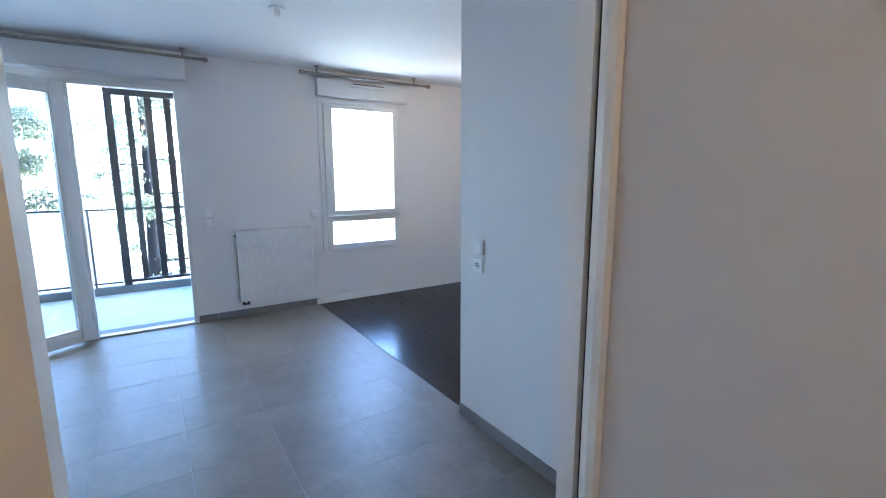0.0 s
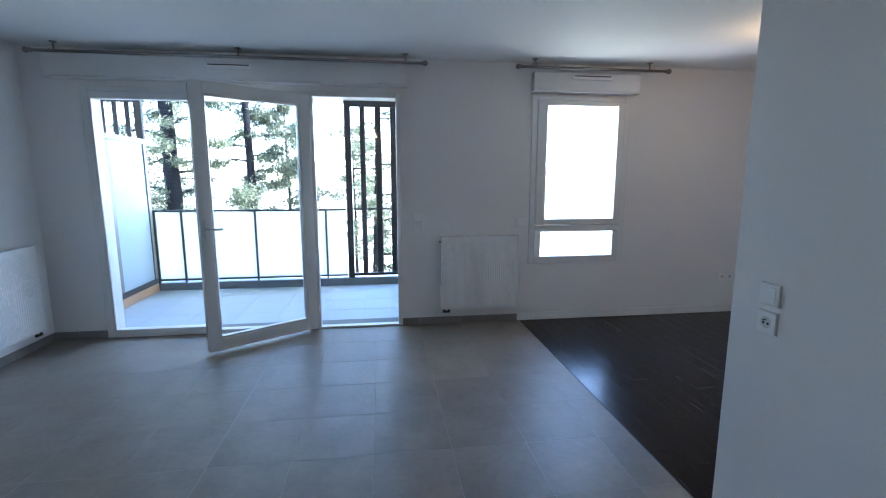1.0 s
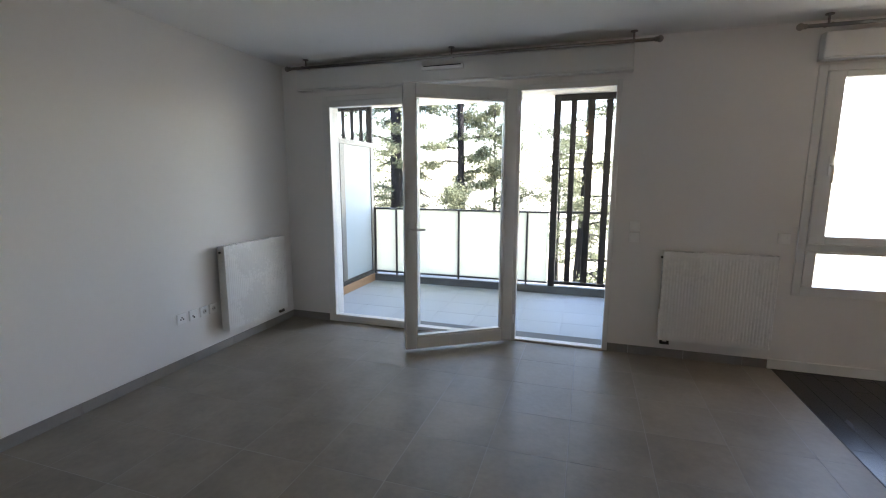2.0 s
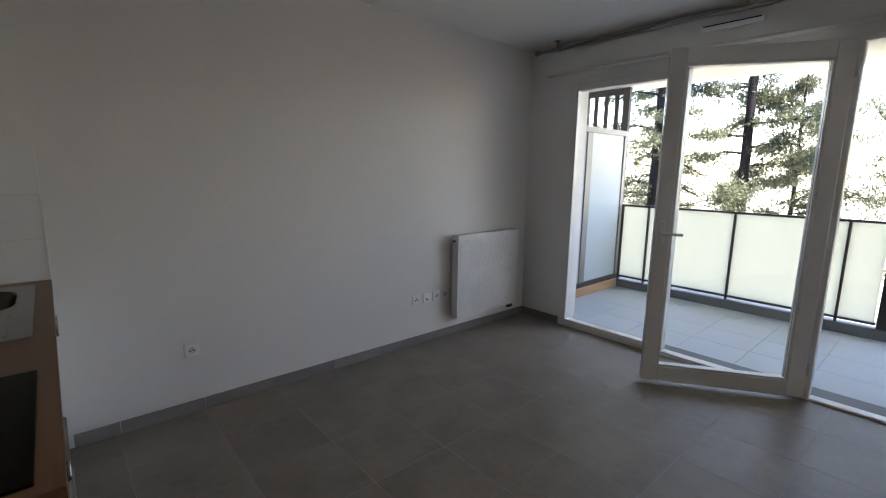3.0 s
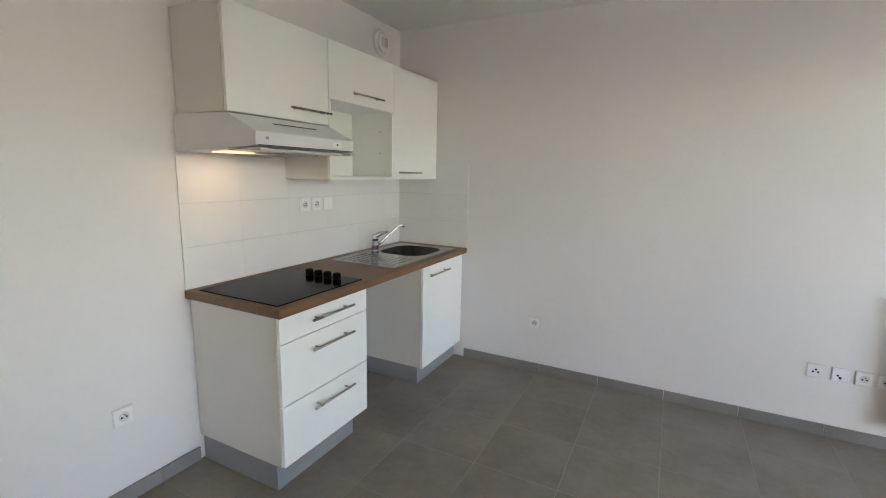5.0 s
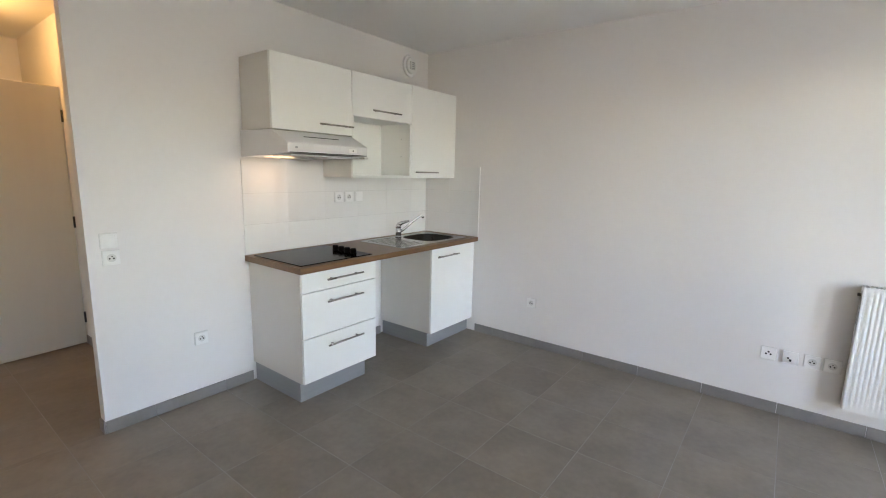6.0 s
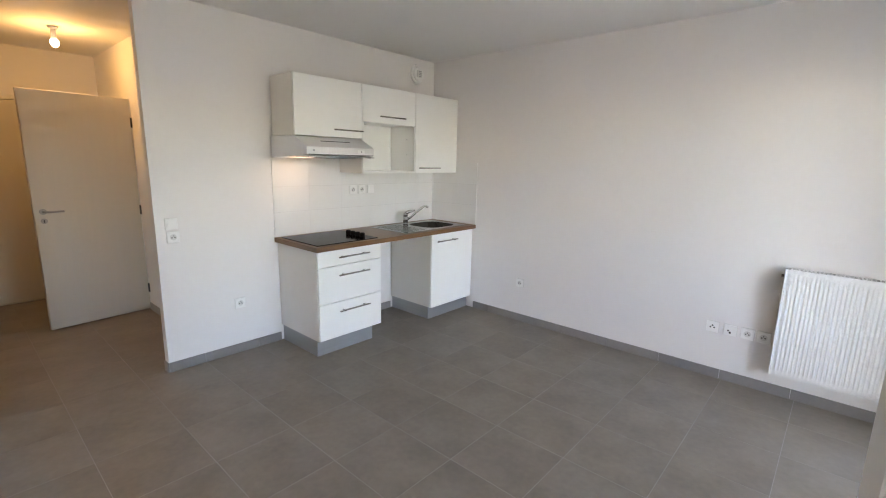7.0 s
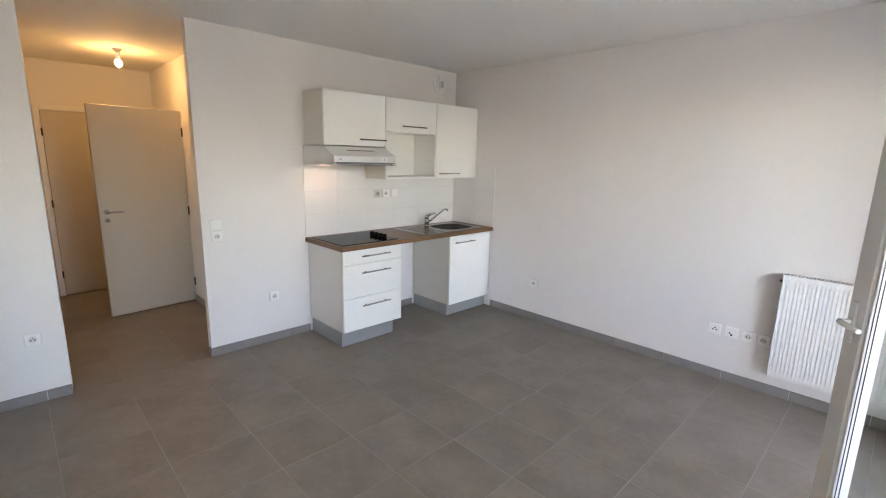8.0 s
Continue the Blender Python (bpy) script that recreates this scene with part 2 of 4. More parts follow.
def box(bm, x0, x1, y0, y1, z0, z1, bev=0.0, seg=1):
    made = bmesh.ops.create_cube(bm, size=1.0)["verts"]
    for v in made:
        v.co = Vector((x0 + (v.co.x + 0.5) * (x1 - x0), y0 + (v.co.y + 0.5) * (y1 - y0), z0 + (v.co.z + 0.5) * (z1 - z0)))
    if bev:
        edges = list({e for v in made for e in v.link_edges})
        bmesh.ops.bevel(bm, geom=edges, offset=bev, segments=seg, affect="EDGES", profile=0.5)
    return bm


def boxes(*rows, bev=0.0):
    bm = bmesh.new()
    for r in rows:
        box(bm, *r, bev=bev)
    return bm


def rod(bm, a, b, r, r2=None, seg=16):
    a, b = Vector(a), Vector(b)
    turn = (b - a).to_track_quat("Z", "Y").to_matrix().to_4x4()
    got = bmesh.ops.create_cone(bm, cap_ends=True, segments=seg, radius1=r, radius2=r if r2 is None else r2,
                                depth=(b - a).length, matrix=Matrix.Translation((a + b) / 2) @ turn)
    for f in {f for v in got["verts"] for f in v.link_faces}:
        f.smooth = len(f.verts) == 4
    return bm


def rods(*rows, seg=16):
    bm = bmesh.new()
    for r in rows:
        rod(bm, *r, seg=seg)
    return bm


def ball(bm, c, r, scale=(1, 1, 1)):
    got = bmesh.ops.create_uvsphere(bm, u_segments=16, v_segments=10, radius=r)
    for v in got["verts"]:
        v.co = Vector((v.co.x * scale[0], v.co.y * scale[1], v.co.z * scale[2])) + Vector(c)
    for f in {f for v in got["verts"] for f in v.link_faces}:
        f.smooth = True
    return bm


def sweep(bm, pts, radii, seg=12):
    """A tube along points, with a radius at each."""
    pts = [Vector(p) for p in pts]
    rings = []
    for i, p in enumerate(pts):
        ahead = (pts[min(i + 1, len(pts) - 1)] - pts[max(i - 1, 0)]).normalized()
        side = ahead.orthogonal().normalized() if i == 0 else (side - ahead * side.dot(ahead)).normalized()
        up = ahead.cross(side)
        rings.append([bm.verts.new(p + radii[i] * (math.cos(a) * side + math.sin(a) * up))
                      for a in (2 * math.pi * k / seg for k in range(seg))])
    for r0, r1 in zip(rings, rings[1:]):
        for k in range(seg):
            bm.faces.new((r0[k], r0[(k + 1) % seg], r1[(k + 1) % seg], r1[k])).smooth = True
    bm.faces.new(list(reversed(rings[0])))
    bm.faces.new(rings[-1])
    return bm


def profile(bm, outline, axis, lo, hi):
    """A prism: a closed outline of (u, v), drawn out along an axis from lo to hi."""
    def at(u, v, w):
        return {"x": (w, u, v), "y": (u, w, v), "z": (u, v, w)}[axis]
    a = [bm.verts.new(at(u, v, lo)) for u, v in outline]
    b = [bm.verts.new(at(u, v, hi)) for u, v in outline]
    bm.faces.new(a)
    bm.faces.new(list(reversed(b)))
    for k in range(len(a)):
        n = (k + 1) % len(a)
        bm.faces.new((a[n], a[k], b[k], b[n]))
    return bm


def turned(bm, m):
    bmesh.ops.transform(bm, matrix=m, verts=bm.verts)
    return bm


# ---- the shell: origin at the foot of the kitchen corner, x along the kitchen wall, y towards the windows ----
D, H = 4.27, 2.57          # depth of the living room, height of its ceiling
PQ = 4.405                 # where the tiles end and the laminate begins
SWX, SWY = 4.36, 1.42      # free end of the wall with the light switch
KX, LX = 2.752, 3.640      # opening to the hall
HALLX, HALLY = 2.40, -2.80
FX = 7.25                  # far wall of the sleeping alcove
FD = (0.45, 3.185, 2.255)  # window door: sides and head
WD = (4.475, 5.50, 0.60, 2.275)

# outside ground, one sheet to the horizon
bm = bmesh.new()
bmesh.ops.create_grid(bm, x_segments=40, y_segments=40, size=900)
for v in bm.verts:
    v.co.z = -3.3
solid("ground", bm, M_GRASS, "sunlit lawn below the balcony reaching the horizon", "ground", kind="structure")

solid("wall_west", boxes((-0.2, 0, -0.2, D + 0.28, 0, H)), M_WALL, "plain white painted side wall with a radiator", "wall", kind="structure")
solid("wall_kitchen", boxes((0, KX, -0.072, 0, 0, H)), M_WALL, "white painted wall behind the kitchen units", "wall", kind="structure")
solid("wall_closet", boxes((LX, SWX, -0.050, 0, 0, H), (SWX, SWX + 0.072, -0.050, SWY, 0, H)), M_WALL,
      "white painted corner wall with the light switch", "wall", kind="structure")
solid("wall_alcove", boxes((SWX + 0.072, FX + 0.2, SWY - 0.072, SWY, 0, H), (FX, FX + 0.2, SWY, D + 0.28, 0, H)), M_WALL,
      "white painted walls of the sleeping alcove", "wall", kind="structure")
solid("wall_hall", boxes((HALLX - 0.072, HALLX, HALLY, -1.72, 2.06, H), (HALLX - 0.072, HALLX, HALLY, -2.49, 0, 2.06),
                         (HALLX - 0.072, HALLX, -1.72, -0.072, 0, H),
                         (HALLX - 0.072, LX + 0.672, HALLY - 0.1, HALLY, 0, H),
                         (LX, LX + 0.072, HALLY, -1.70, 0, H), (LX + 0.6, LX + 0.672, -1.70, -0.050, 0, H),
                         (LX, LX + 0.6, -1.772, -1.70, 0, H)), M_WALL,
      "white painted hall walls in warm lamplight", "wall", kind="structure")
solid("wall_bathroom", boxes((HALLX - 1.2, HALLX - 1.1, HALLY, -0.072, 0, H), (HALLX - 1.1, HALLX - 0.072, HALLY - 0.1, HALLY, 0, H)), M_WALL,
      "plain white wall behind the open hall door", "wall", kind="structure")
T0, T1 = D, D + 0.28
solid("wall_window", boxes((0, FD[0], T0, T1, 0, H), (FD[0], FD[1], T0, T1, FD[2], H), (FD[1], WD[0], T0, T1, 0, H),
                           (WD[0], WD[1], T0, T1, 0, WD[2]), (WD[0], WD[1], T0, T1, WD[3], H), (WD[1], FX, T0, T1, 0, H)),
      M_WALL, "white painted window wall", "wall", kind="structure")
solid("ceiling", boxes((-0.2, FX + 0.2, SWY - 0.072, T1, H, H + 0.2), (HALLX - 1.2, SWX + 0.072, HALLY - 0.1, SWY - 0.072, H, H + 0.2),
                       (-0.2, HALLX - 1.2, -0.2, SWY - 0.072, H, H + 0.2)),
      M_CEIL, "matt white plaster ceiling", "ceiling", kind="structure")

# ---- window door to the balcony ----
win = thing("window_1", (1.8, D, 0), "white plastic balcony window with its middle leaf standing open", "window", kind="structure")
Y0, Y1 = D - 0.012, D + 0.065
part("window_frame", boxes((FD[0], 0.505, Y0, Y1, 0, FD[2]), (3.145, FD[1], Y0, Y1, 0, FD[2]), (0.505, 3.145, Y0, Y1, 2.21, FD[2]),
                           (0.505, 2.30, Y0, Y1, 0, 0.035), (2.385, 3.145, Y0, Y1, 0, 0.018), bev=0.004), M_PVC, win)
part("mullion", boxes((2.285, 2.385, Y0, Y1, 0.0, 2.21), bev=0.005), M_PVC, win)
part("mullion", boxes((1.372, 1.436, Y0, Y1, 0.035, 2.21), bev=0.005), M_PVC, win)
sash = part("sash", boxes((0.508, 0.535, Y0 - 0.01, Y1 - 0.01, 0.037, 2.207), (1.338, 1.370, Y0 - 0.01, Y1 - 0.01, 0.037, 2.207),
                          (0.535, 1.338, Y0 - 0.01, Y1 - 0.01, 0.037, 0.075), (0.535, 1.338, Y0 - 0.01, Y1 - 0.01, 2.15, 2.207), bev=0.004), M_PVC, win)
for x0, x1, z0, z1, owner in ((0.535, 1.338, 0.075, 2.15, sash), (2.387, 3.143, 0.02, 2.208, win)):
    pane = part("pane", boxes((x0, x1, D + 0.02, D + 0.026, z0, z1)), M_GLASS, owner, "clear glass pane")
    pane.visible_shadow = False
# the open leaf: drawn closed along -x from its hinge, then swung into the room
HINGE = Vector((2.345, D - 0.045, 0))
swing = Matrix.Translation(HINGE) @ Matrix.Rotation(radians(33.5), 4, "Z")
LW = 0.970
leaf = part("door_leaf", turned(boxes((-LW, -LW + 0.095, -0.034, 0.034, 0.03, 2.215), (-0.095, 0, -0.034, 0.034, 0.03, 2.215),
                                      (-LW + 0.095, -0.095, -0.034, 0.034, 0.03, 0.135), (-LW + 0.095, -0.095, -0.034, 0.034, 2.12, 2.215), bev=0.005), swing),
            M_PVC, win, "white plastic leaf swung into the room")
part("glazing_bead", turned(boxes((-LW + 0.095, -LW + 0.108, -0.026, 0.026, 0.135, 2.12), (-0.108, -0.095, -0.026, 0.026, 0.135, 2.12),
                                  (-LW + 0.108, -0.108, -0.026, 0.026, 0.135, 0.148), (-LW + 0.108, -0.108, -0.026, 0.026, 2.107, 2.12), bev=0.002), swing), M_PVC, leaf)
part("edge_gasket", turned(boxes((-LW - 0.002, -LW + 0.001, -0.006, 0.004, 0.05, 2.19)), swing), M_NICKEL, leaf, "steel locking strip in the leaf edge")
part("gasket", turned(boxes((-LW + 0.108, -LW + 0.1092, -0.019, -0.0155, 0.148, 2.107), (-LW + 0.108, -LW + 0.1092, -0.0070, -0.0035, 0.148, 2.107),
                            (-0.1092, -0.108, -0.0070, -0.0035, 0.148, 2.107)), swing), M_IRON, leaf, "dark rubber glazing gasket")
pane = part("pane", turned(boxes((-LW + 0.106, -0.106, -0.003, 0.003, 0.146, 2.109)), swing), M_GLASS, leaf, "clear glass pane")
pane.visible_shadow = False
bm = box(bmesh.new(), -LW + 0.030, -LW + 0.060, -0.046, -0.034, 0.98, 1.14, 0.004)
rod(bm, (-LW + 0.045, -0.046, 1.06), (-LW + 0.045, -0.085, 1.06), 0.010)
sweep(bm, [(-LW + 0.045, -0.082, 1.06), (-LW + 0.075, -0.086, 1.06), (-LW + 0.16, -0.086, 1.06)], [0.010, 0.011, 0.009])
part("window_handle", turned(bm, swing), M_PVC, leaf, "white lever handle")
for z in (0.22, 2.05):
    part("hinge", turned(rods(((0.012, -0.030, z - 0.04), (0.012, -0.030, z + 0.04), 0.011)), swing), M_PVC, leaf)

# ---- small window of the alcove ----
win2 = thing("window_2", (5.0, D, WD[2]), "white plastic casement window over a low fixed pane", "window", kind="structure")
x0, x1, z0, z1 = WD
part("window_frame", boxes((x0, x0 + 0.055, Y0, Y1, z0, z1), (x1 - 0.055, x1, Y0, Y1, z0, z1), (x0 + 0.055, x1 - 0.055, Y0, Y1, z0, z0 + 0.075),
                           (x0 + 0.055, x1 - 0.055, Y0, Y1, z1 - 0.05, z1), (x0 + 0.055, x1 - 0.055, Y0, Y1, 0.945, 1.0), bev=0.004), M_PVC, win2)
sash = part("sash", boxes((x0 + 0.058, 4.635, Y0 - 0.012, Y1 - 0.012, 1.003, z1 - 0.053), (5.37, x1 - 0.058, Y0 - 0.012, Y1 - 0.012, 1.003, z1 - 0.053),
                          (4.635, 5.37, Y0 - 0.012, Y1 - 0.012, 1.003, 1.06), (4.635, 5.37, Y0 - 0.012, Y1 - 0.012, 2.178, z1 - 0.053), bev=0.005), M_PVC, win2)
part("fixed_frame", boxes((x0 + 0.056, 4.600, Y0 - 0.006, Y1 - 0.006, z0 + 0.077, 0.943), (5.378, x1 - 0.056, Y0 - 0.006, Y1 - 0.006, z0 + 0.077, 0.943),
                          (4.600, 5.378, Y0 - 0.006, Y1 - 0.006, 0.928, 0.943), bev=0.004), M_PVC, win2)
part("drip_rail", boxes((x0 + 0.058, x1 - 0.058, Y0 - 0.02, Y0 - 0.002, 0.985, 1.0), bev=0.003), M_PVC, win2)
for a, b, c, d, owner in ((4.635, 5.37, 1.06, 2.178, sash), (4.600, 5.378, 0.70, 0.928, win2)):
    pane = part("pane", boxes((a, b, D + 0.02, D + 0.026, c, d)), M_GLASS, owner, "clear glass pane")
    pane.visible_shadow = False
bm = box(bmesh.new(), 4.595, 4.622, Y0 - 0.024, Y0 - 0.012, 1.50, 1.64, 0.004)
rod(bm, (4.608, Y0 - 0.024, 1.57), (4.608, Y0 - 0.055, 1.57), 0.009)
sweep(bm, [(4.608, Y0 - 0.055, 1.57), (4.608, Y0 - 0.06, 1.53), (4.608, Y0 - 0.06, 1.45)], [0.009, 0.010, 0.008])
part("window_handle", bm, M_PVC, sash)


# ---- roller shutter boxes with their air inlets ----
def shutter_box(x0, x1, z0, z1, gx0, gx1):
    ob = thing("shutter_box", ((x0 + x1) / 2, D, z0), "white roller shutter box above the window with an air inlet", "shutter box", "shutter boxes")
    part("casing", boxes((x0, x1, D - 0.09, D - 0.001, z0, z1), bev=0.006), M_PVC, ob)
    part("bottom_lip", boxes((x0 - 0.004, x1 + 0.004, D - 0.096, D - 0.001, z0 - 0.012, z0 - 0.001), bev=0.003), M_PVC, ob)
    grille = part("air_inlet", boxes((gx0, gx1, D - 0.118, D - 0.091, 2.405, 2.445), bev=0.005), M_PLATE, ob)
    part("slot", boxes((gx0 + 0.02, gx1 - 0.02, D - 0.1205, D - 0.1185, 2.432, 2.440)), M_DARK, grille, "dark air slot")
    return ob


shutter_box(0.225, 3.25, 2.318, 2.50, 1.52, 1.90)
shutter_box(4.46, 5.535, 2.305, 2.475, 4.83, 5.24)


def curtain_rod(x0, x1):
    y, z = D - 0.19, 2.487
    ob = thing("curtain_rod", ((x0 + x1) / 2, y, z), "double brushed metal curtain rod on ceiling brackets", "curtain rod", "curtain rods")
    part("front_pole", rods(((x0, y, z), (x1, y, z), 0.0125)), M_ROD, ob)
    part("rear_pole", rods(((x0 + 0.12, y + 0.085, z + 0.022), (x1 - 0.12, y + 0.085, z + 0.022), 0.010)), M_ROD, ob)
    for x, s in ((x0, -1), (x1, 1)):
        bm = rods(((x, y, z), (x + s * 0.02, y, z), 0.017))
        ball(bm, (x + s * 0.035, y, z), 0.024)
        part("finial", bm, M_ROD, ob)
    n = 3 if x1 - x0 > 2 else 2
    for k in range(n):
        x = x0 + 0.14 + (x1 - x0 - 0.28) * k / (n - 1)
        bm = rods(((x, y + 0.045, H), (x, y + 0.045, H - 0.006), 0.026), ((x, y + 0.045, H), (x, y + 0.045, z + 0.01), 0.007),
                  ((x, y - 0.016, z + 0.004), (x, y + 0.10, z + 0.016), 0.008))
        part("bracket", bm, M_ROD, ob)
    return ob


curtain_rod(0.235, 3.375)
curtain_rod(4.305, 5.735)


# ---- radiators ----
def radiator(m, length, label, valve=0.0):
    """Panel radiator, drawn against a wall in the plane y = 0 that it faces away from (front towards -y), then set with m."""
    ob = new("radiator")
    BASE[ob] = Vector((0, 0, 0))
    tagged(ob, label, "radiator", "radiators")
    z0, z1, yf = 0.175, 0.905, -0.102
    n = round((length - 0.05) / 0.0222)
    pitch = (length - 0.05) / n
    bm = bmesh.new()
    cols = []
    for k in range(n):
        for q in range(8):
            cols.append((0.025 + (k + q / 8) * pitch, 0.0045 * (0.5 - 0.5 * math.cos(2 * math.pi * q / 8)) ** 0.6))
    rows = ((z0, 0), (z0 + 0.035, 0), (z0 + 0.055, 1), (z1 - 0.06, 1), (z1 - 0.04, 0), (z1 - 0.004, 0))
    grid = [[bm.verts.new((x, yf - d * on, z)) for x, d in cols] for z, on in rows]
    for a, b in zip(grid, grid[1:]):
        for k in range(len(cols) - 1):
            bm.faces.new((a[k], a[k + 1], b[k + 1], b[k])).smooth = True
    box(bm, 0.004, length - 0.004, yf + 0.002, yf + 0.014, z0, z1 - 0.004)
    part("front_panel", bm, M_RAD, ob)
    part("rear_panel", boxes((0.02, length - 0.02, -0.042, -0.030, z0 + 0.01, z1 - 0.01), bev=0.003), M_RAD, ob)
    for x in (0, length - 0.012):
        part("side_cover", boxes((x, x + 0.012, yf - 0.004, -0.028, z0 + 0.004, z1), bev=0.003), M_RAD, ob)
    bm = bmesh.new()
    for k in range(int((length - 0.03) / 0.02)):
        box(bm, 0.016 + k * 0.02, 0.028 + k * 0.02, yf + 0.010, -0.032, z1 - 0.006, z1)
    box(bm, 0.012, length - 0.012, yf - 0.002, yf + 0.010, z1 - 0.008, z1)
    box(bm, 0.012, length - 0.012, -0.032, -0.028, z1 - 0.008, z1)
    part("top_grille", bm, M_RAD, ob)
    vx = valve
    bm = rods(((vx + 0.03, -0.072, z0 + 0.01), (vx + 0.03, -0.072, z0 - 0.035), 0.011), ((vx + 0.08, -0.072, z0 + 0.01), (vx + 0.08, -0.072, z0 - 0.035), 0.010))
    box(bm, vx + 0.02, vx + 0.09, -0.085, -0.060, z0 - 0.040, z0 - 0.022, 0.003)
    part("valve_block", bm, M_IRON, ob, "dark metal valve block")
    bm = rods(((-0.001, -0.066, z1 - 0.05), (-0.016, -0.066, z1 - 0.05), 0.009))
    part("air_vent", bm, M_IRON, ob)
    for x in (0.12, length - 0.16):
        part("wall_bracket", boxes((x, x + 0.04, -0.030, -0.001, z0 + 0.06, z1 - 0.08)), M_RAD, ob)
    ob.matrix_basis = m
    return ob


radiator(Matrix.Translation((3.565, D, 0)), 0.785, "white ribbed panel radiator below the window wall switches")
radiator(Matrix.Translation((0, 3.245, 0)) @ Matrix.Rotation(radians(90), 4, "Z"), 0.80, "white ribbed panel radiator beside the row of sockets", 0.68)


# ---- sockets, switches ----
def wall_plate(name, spot, facing, kind_of, label, group):
    """An 80 mm plate. facing: degrees that turn a plate on a wall it leaves towards -y."""
    ob = new(name)
    BASE[ob] = Vector((0, 0, 0))
    tagged(ob, label, name.replace("_", " "), group)
    # added frame behind the plate, painting its shadow edge on the wall
    part("rim", boxes((-0.0415, 0.0415, -0.0035, 0, -0.0415, 0.0415), bev=0.001), M_RIM, ob, "thin grey frame added as the plate's shadow outline")
    part("plate", boxes((-0.040, 0.040, -0.012, -0.0036, -0.040, 0.040), bev=0.003), M_PLATE, ob)
    if kind_of == "socket":
        # flat disc; the shade of the recess is in its grey
        bm = rods(((0, -0.0115, 0), (0, -0.0125, 0), 0.022), seg=24)
        part("socket_well", bm, M_RIM, ob, "flat round well, grey in place of its shade")
        bm = rods(((-0.0095, -0.0125, -0.003), (-0.0095, -0.0135, -0.003), 0.0046), ((0.0095, -0.0125, -0.003), (0.0095, -0.0135, -0.003), 0.0046), seg=10)
        part("contact_hole", bm, M_DARK, ob, "dark contact holes")
        part("earth_pin", rods(((0, -0.0125, 0.010), (0, -0.024, 0.010), 0.0028), seg=10), M_STEEL, ob, "steel earth pin")
    elif kind_of == "switch":
        part("rocker", boxes((-0.028, 0.028, -0.0155, -0.0112, -0.030, 0.030), bev=0.002), M_PLATE, ob)
    elif kind_of == "blank":
        part("rocker", boxes((-0.030, 0.030, -0.0135, -0.0112, -0.002, 0.030), bev=0.001), M_PLATE, ob)
    else:
        for dx, dz in ((-0.012, -0.004), (0.012, -0.004), (0.0, 0.010))[: 3 if kind_of == "tv" else 1]:
            part("jack", rods(((dx, -0.0112, dz), (dx, -0.0135, dz), 0.0058), seg=12), M_DARK, ob, "dark jack opening")
        if kind_of == "phone":
            part("jack", boxes((-0.006, 0.006, -0.0135, -0.0112, -0.024, -0.010)), M_DARK, ob)
    ob.matrix_basis = Matrix.Translation(spot) @ Matrix.Rotation(radians(facing), 4, "Z")
    return ob


WEST, KIT, WINW, SWW = 90, 180, 0, -90
SOCK, SW = "white wall socket with an earth pin", "white rocker light switch"
wall_plate("wall_socket", (0, 1.205, 0.388), WEST, "socket", SOCK, "single sockets")
for y, k, lab in ((2.872, "tv", "white aerial outlet plate with three dark jacks"), (2.985, "phone", "white telephone outlet plate"),
                  (3.090, "socket", SOCK), (3.185, "socket", SOCK)):
    wall_plate("wall_outlet", (0, y, 0.388), WEST, k, lab, "row of outlets beside the radiator")
wall_plate("light_switch", (2.652, 0, 1.078), KIT, "switch", SW, "switches")
wall_plate("wall_socket", (2.648, 0, 0.985), KIT, "socket", SOCK, "single sockets")
wall_plate("wall_socket", (2.215, 0, 0.408), KIT, "socket", SOCK, "single sockets")
wall_plate("wall_socket", (3.797, 0, 0.435), KIT, "socket", SOCK, "single sockets")
for x, k in ((1.104, "socket"), (1.002, "socket"), (0.893, "blank")):
    wall_plate("worktop_socket", (x, 0.009, 1.266), KIT, k, "white socket plate on the tiled splashback", "sockets over the worktop")
wall_plate("light_switch", (SWX, 1.245, 1.058), SWW, "switch", SW, "switches")
wall_plate("wall_socket", (SWX, 1.245, 0.958), SWW, "socket", SOCK, "single sockets")
wall_plate("shutter_switch", (3.345, D, 1.093), WINW, "switch", "white shutter switch on the window wall", "switches")
wall_plate("light_switch", (3.345, D, 0.998), WINW, "switch", SW, "switches")
wall_plate("light_switch", (4.39, D, 1.03), WINW, "switch", "white shutter switch beside the small window", "switches")
wall_plate("wall_socket", (6.70, D, 0.40), WINW, "socket", SOCK, "single sockets")
wall_plate("wall_socket", (6.79, D, 0.40), WINW, "socket", SOCK, "single sockets")


# ---- kitchen ----
def bar_handle(owner, x0, x1, y, z):
    bm = rods(((x0, y + 0.032, z), (x1, y + 0.032, z), 0.006))
    for x in (x0 + 0.045, x1 - 0.045):
        rod(bm, (x, y, z), (x, y + 0.030, z), 0.0045)
    return part("handle", bm, M_NICKEL, owner, "satin metal bar handle")


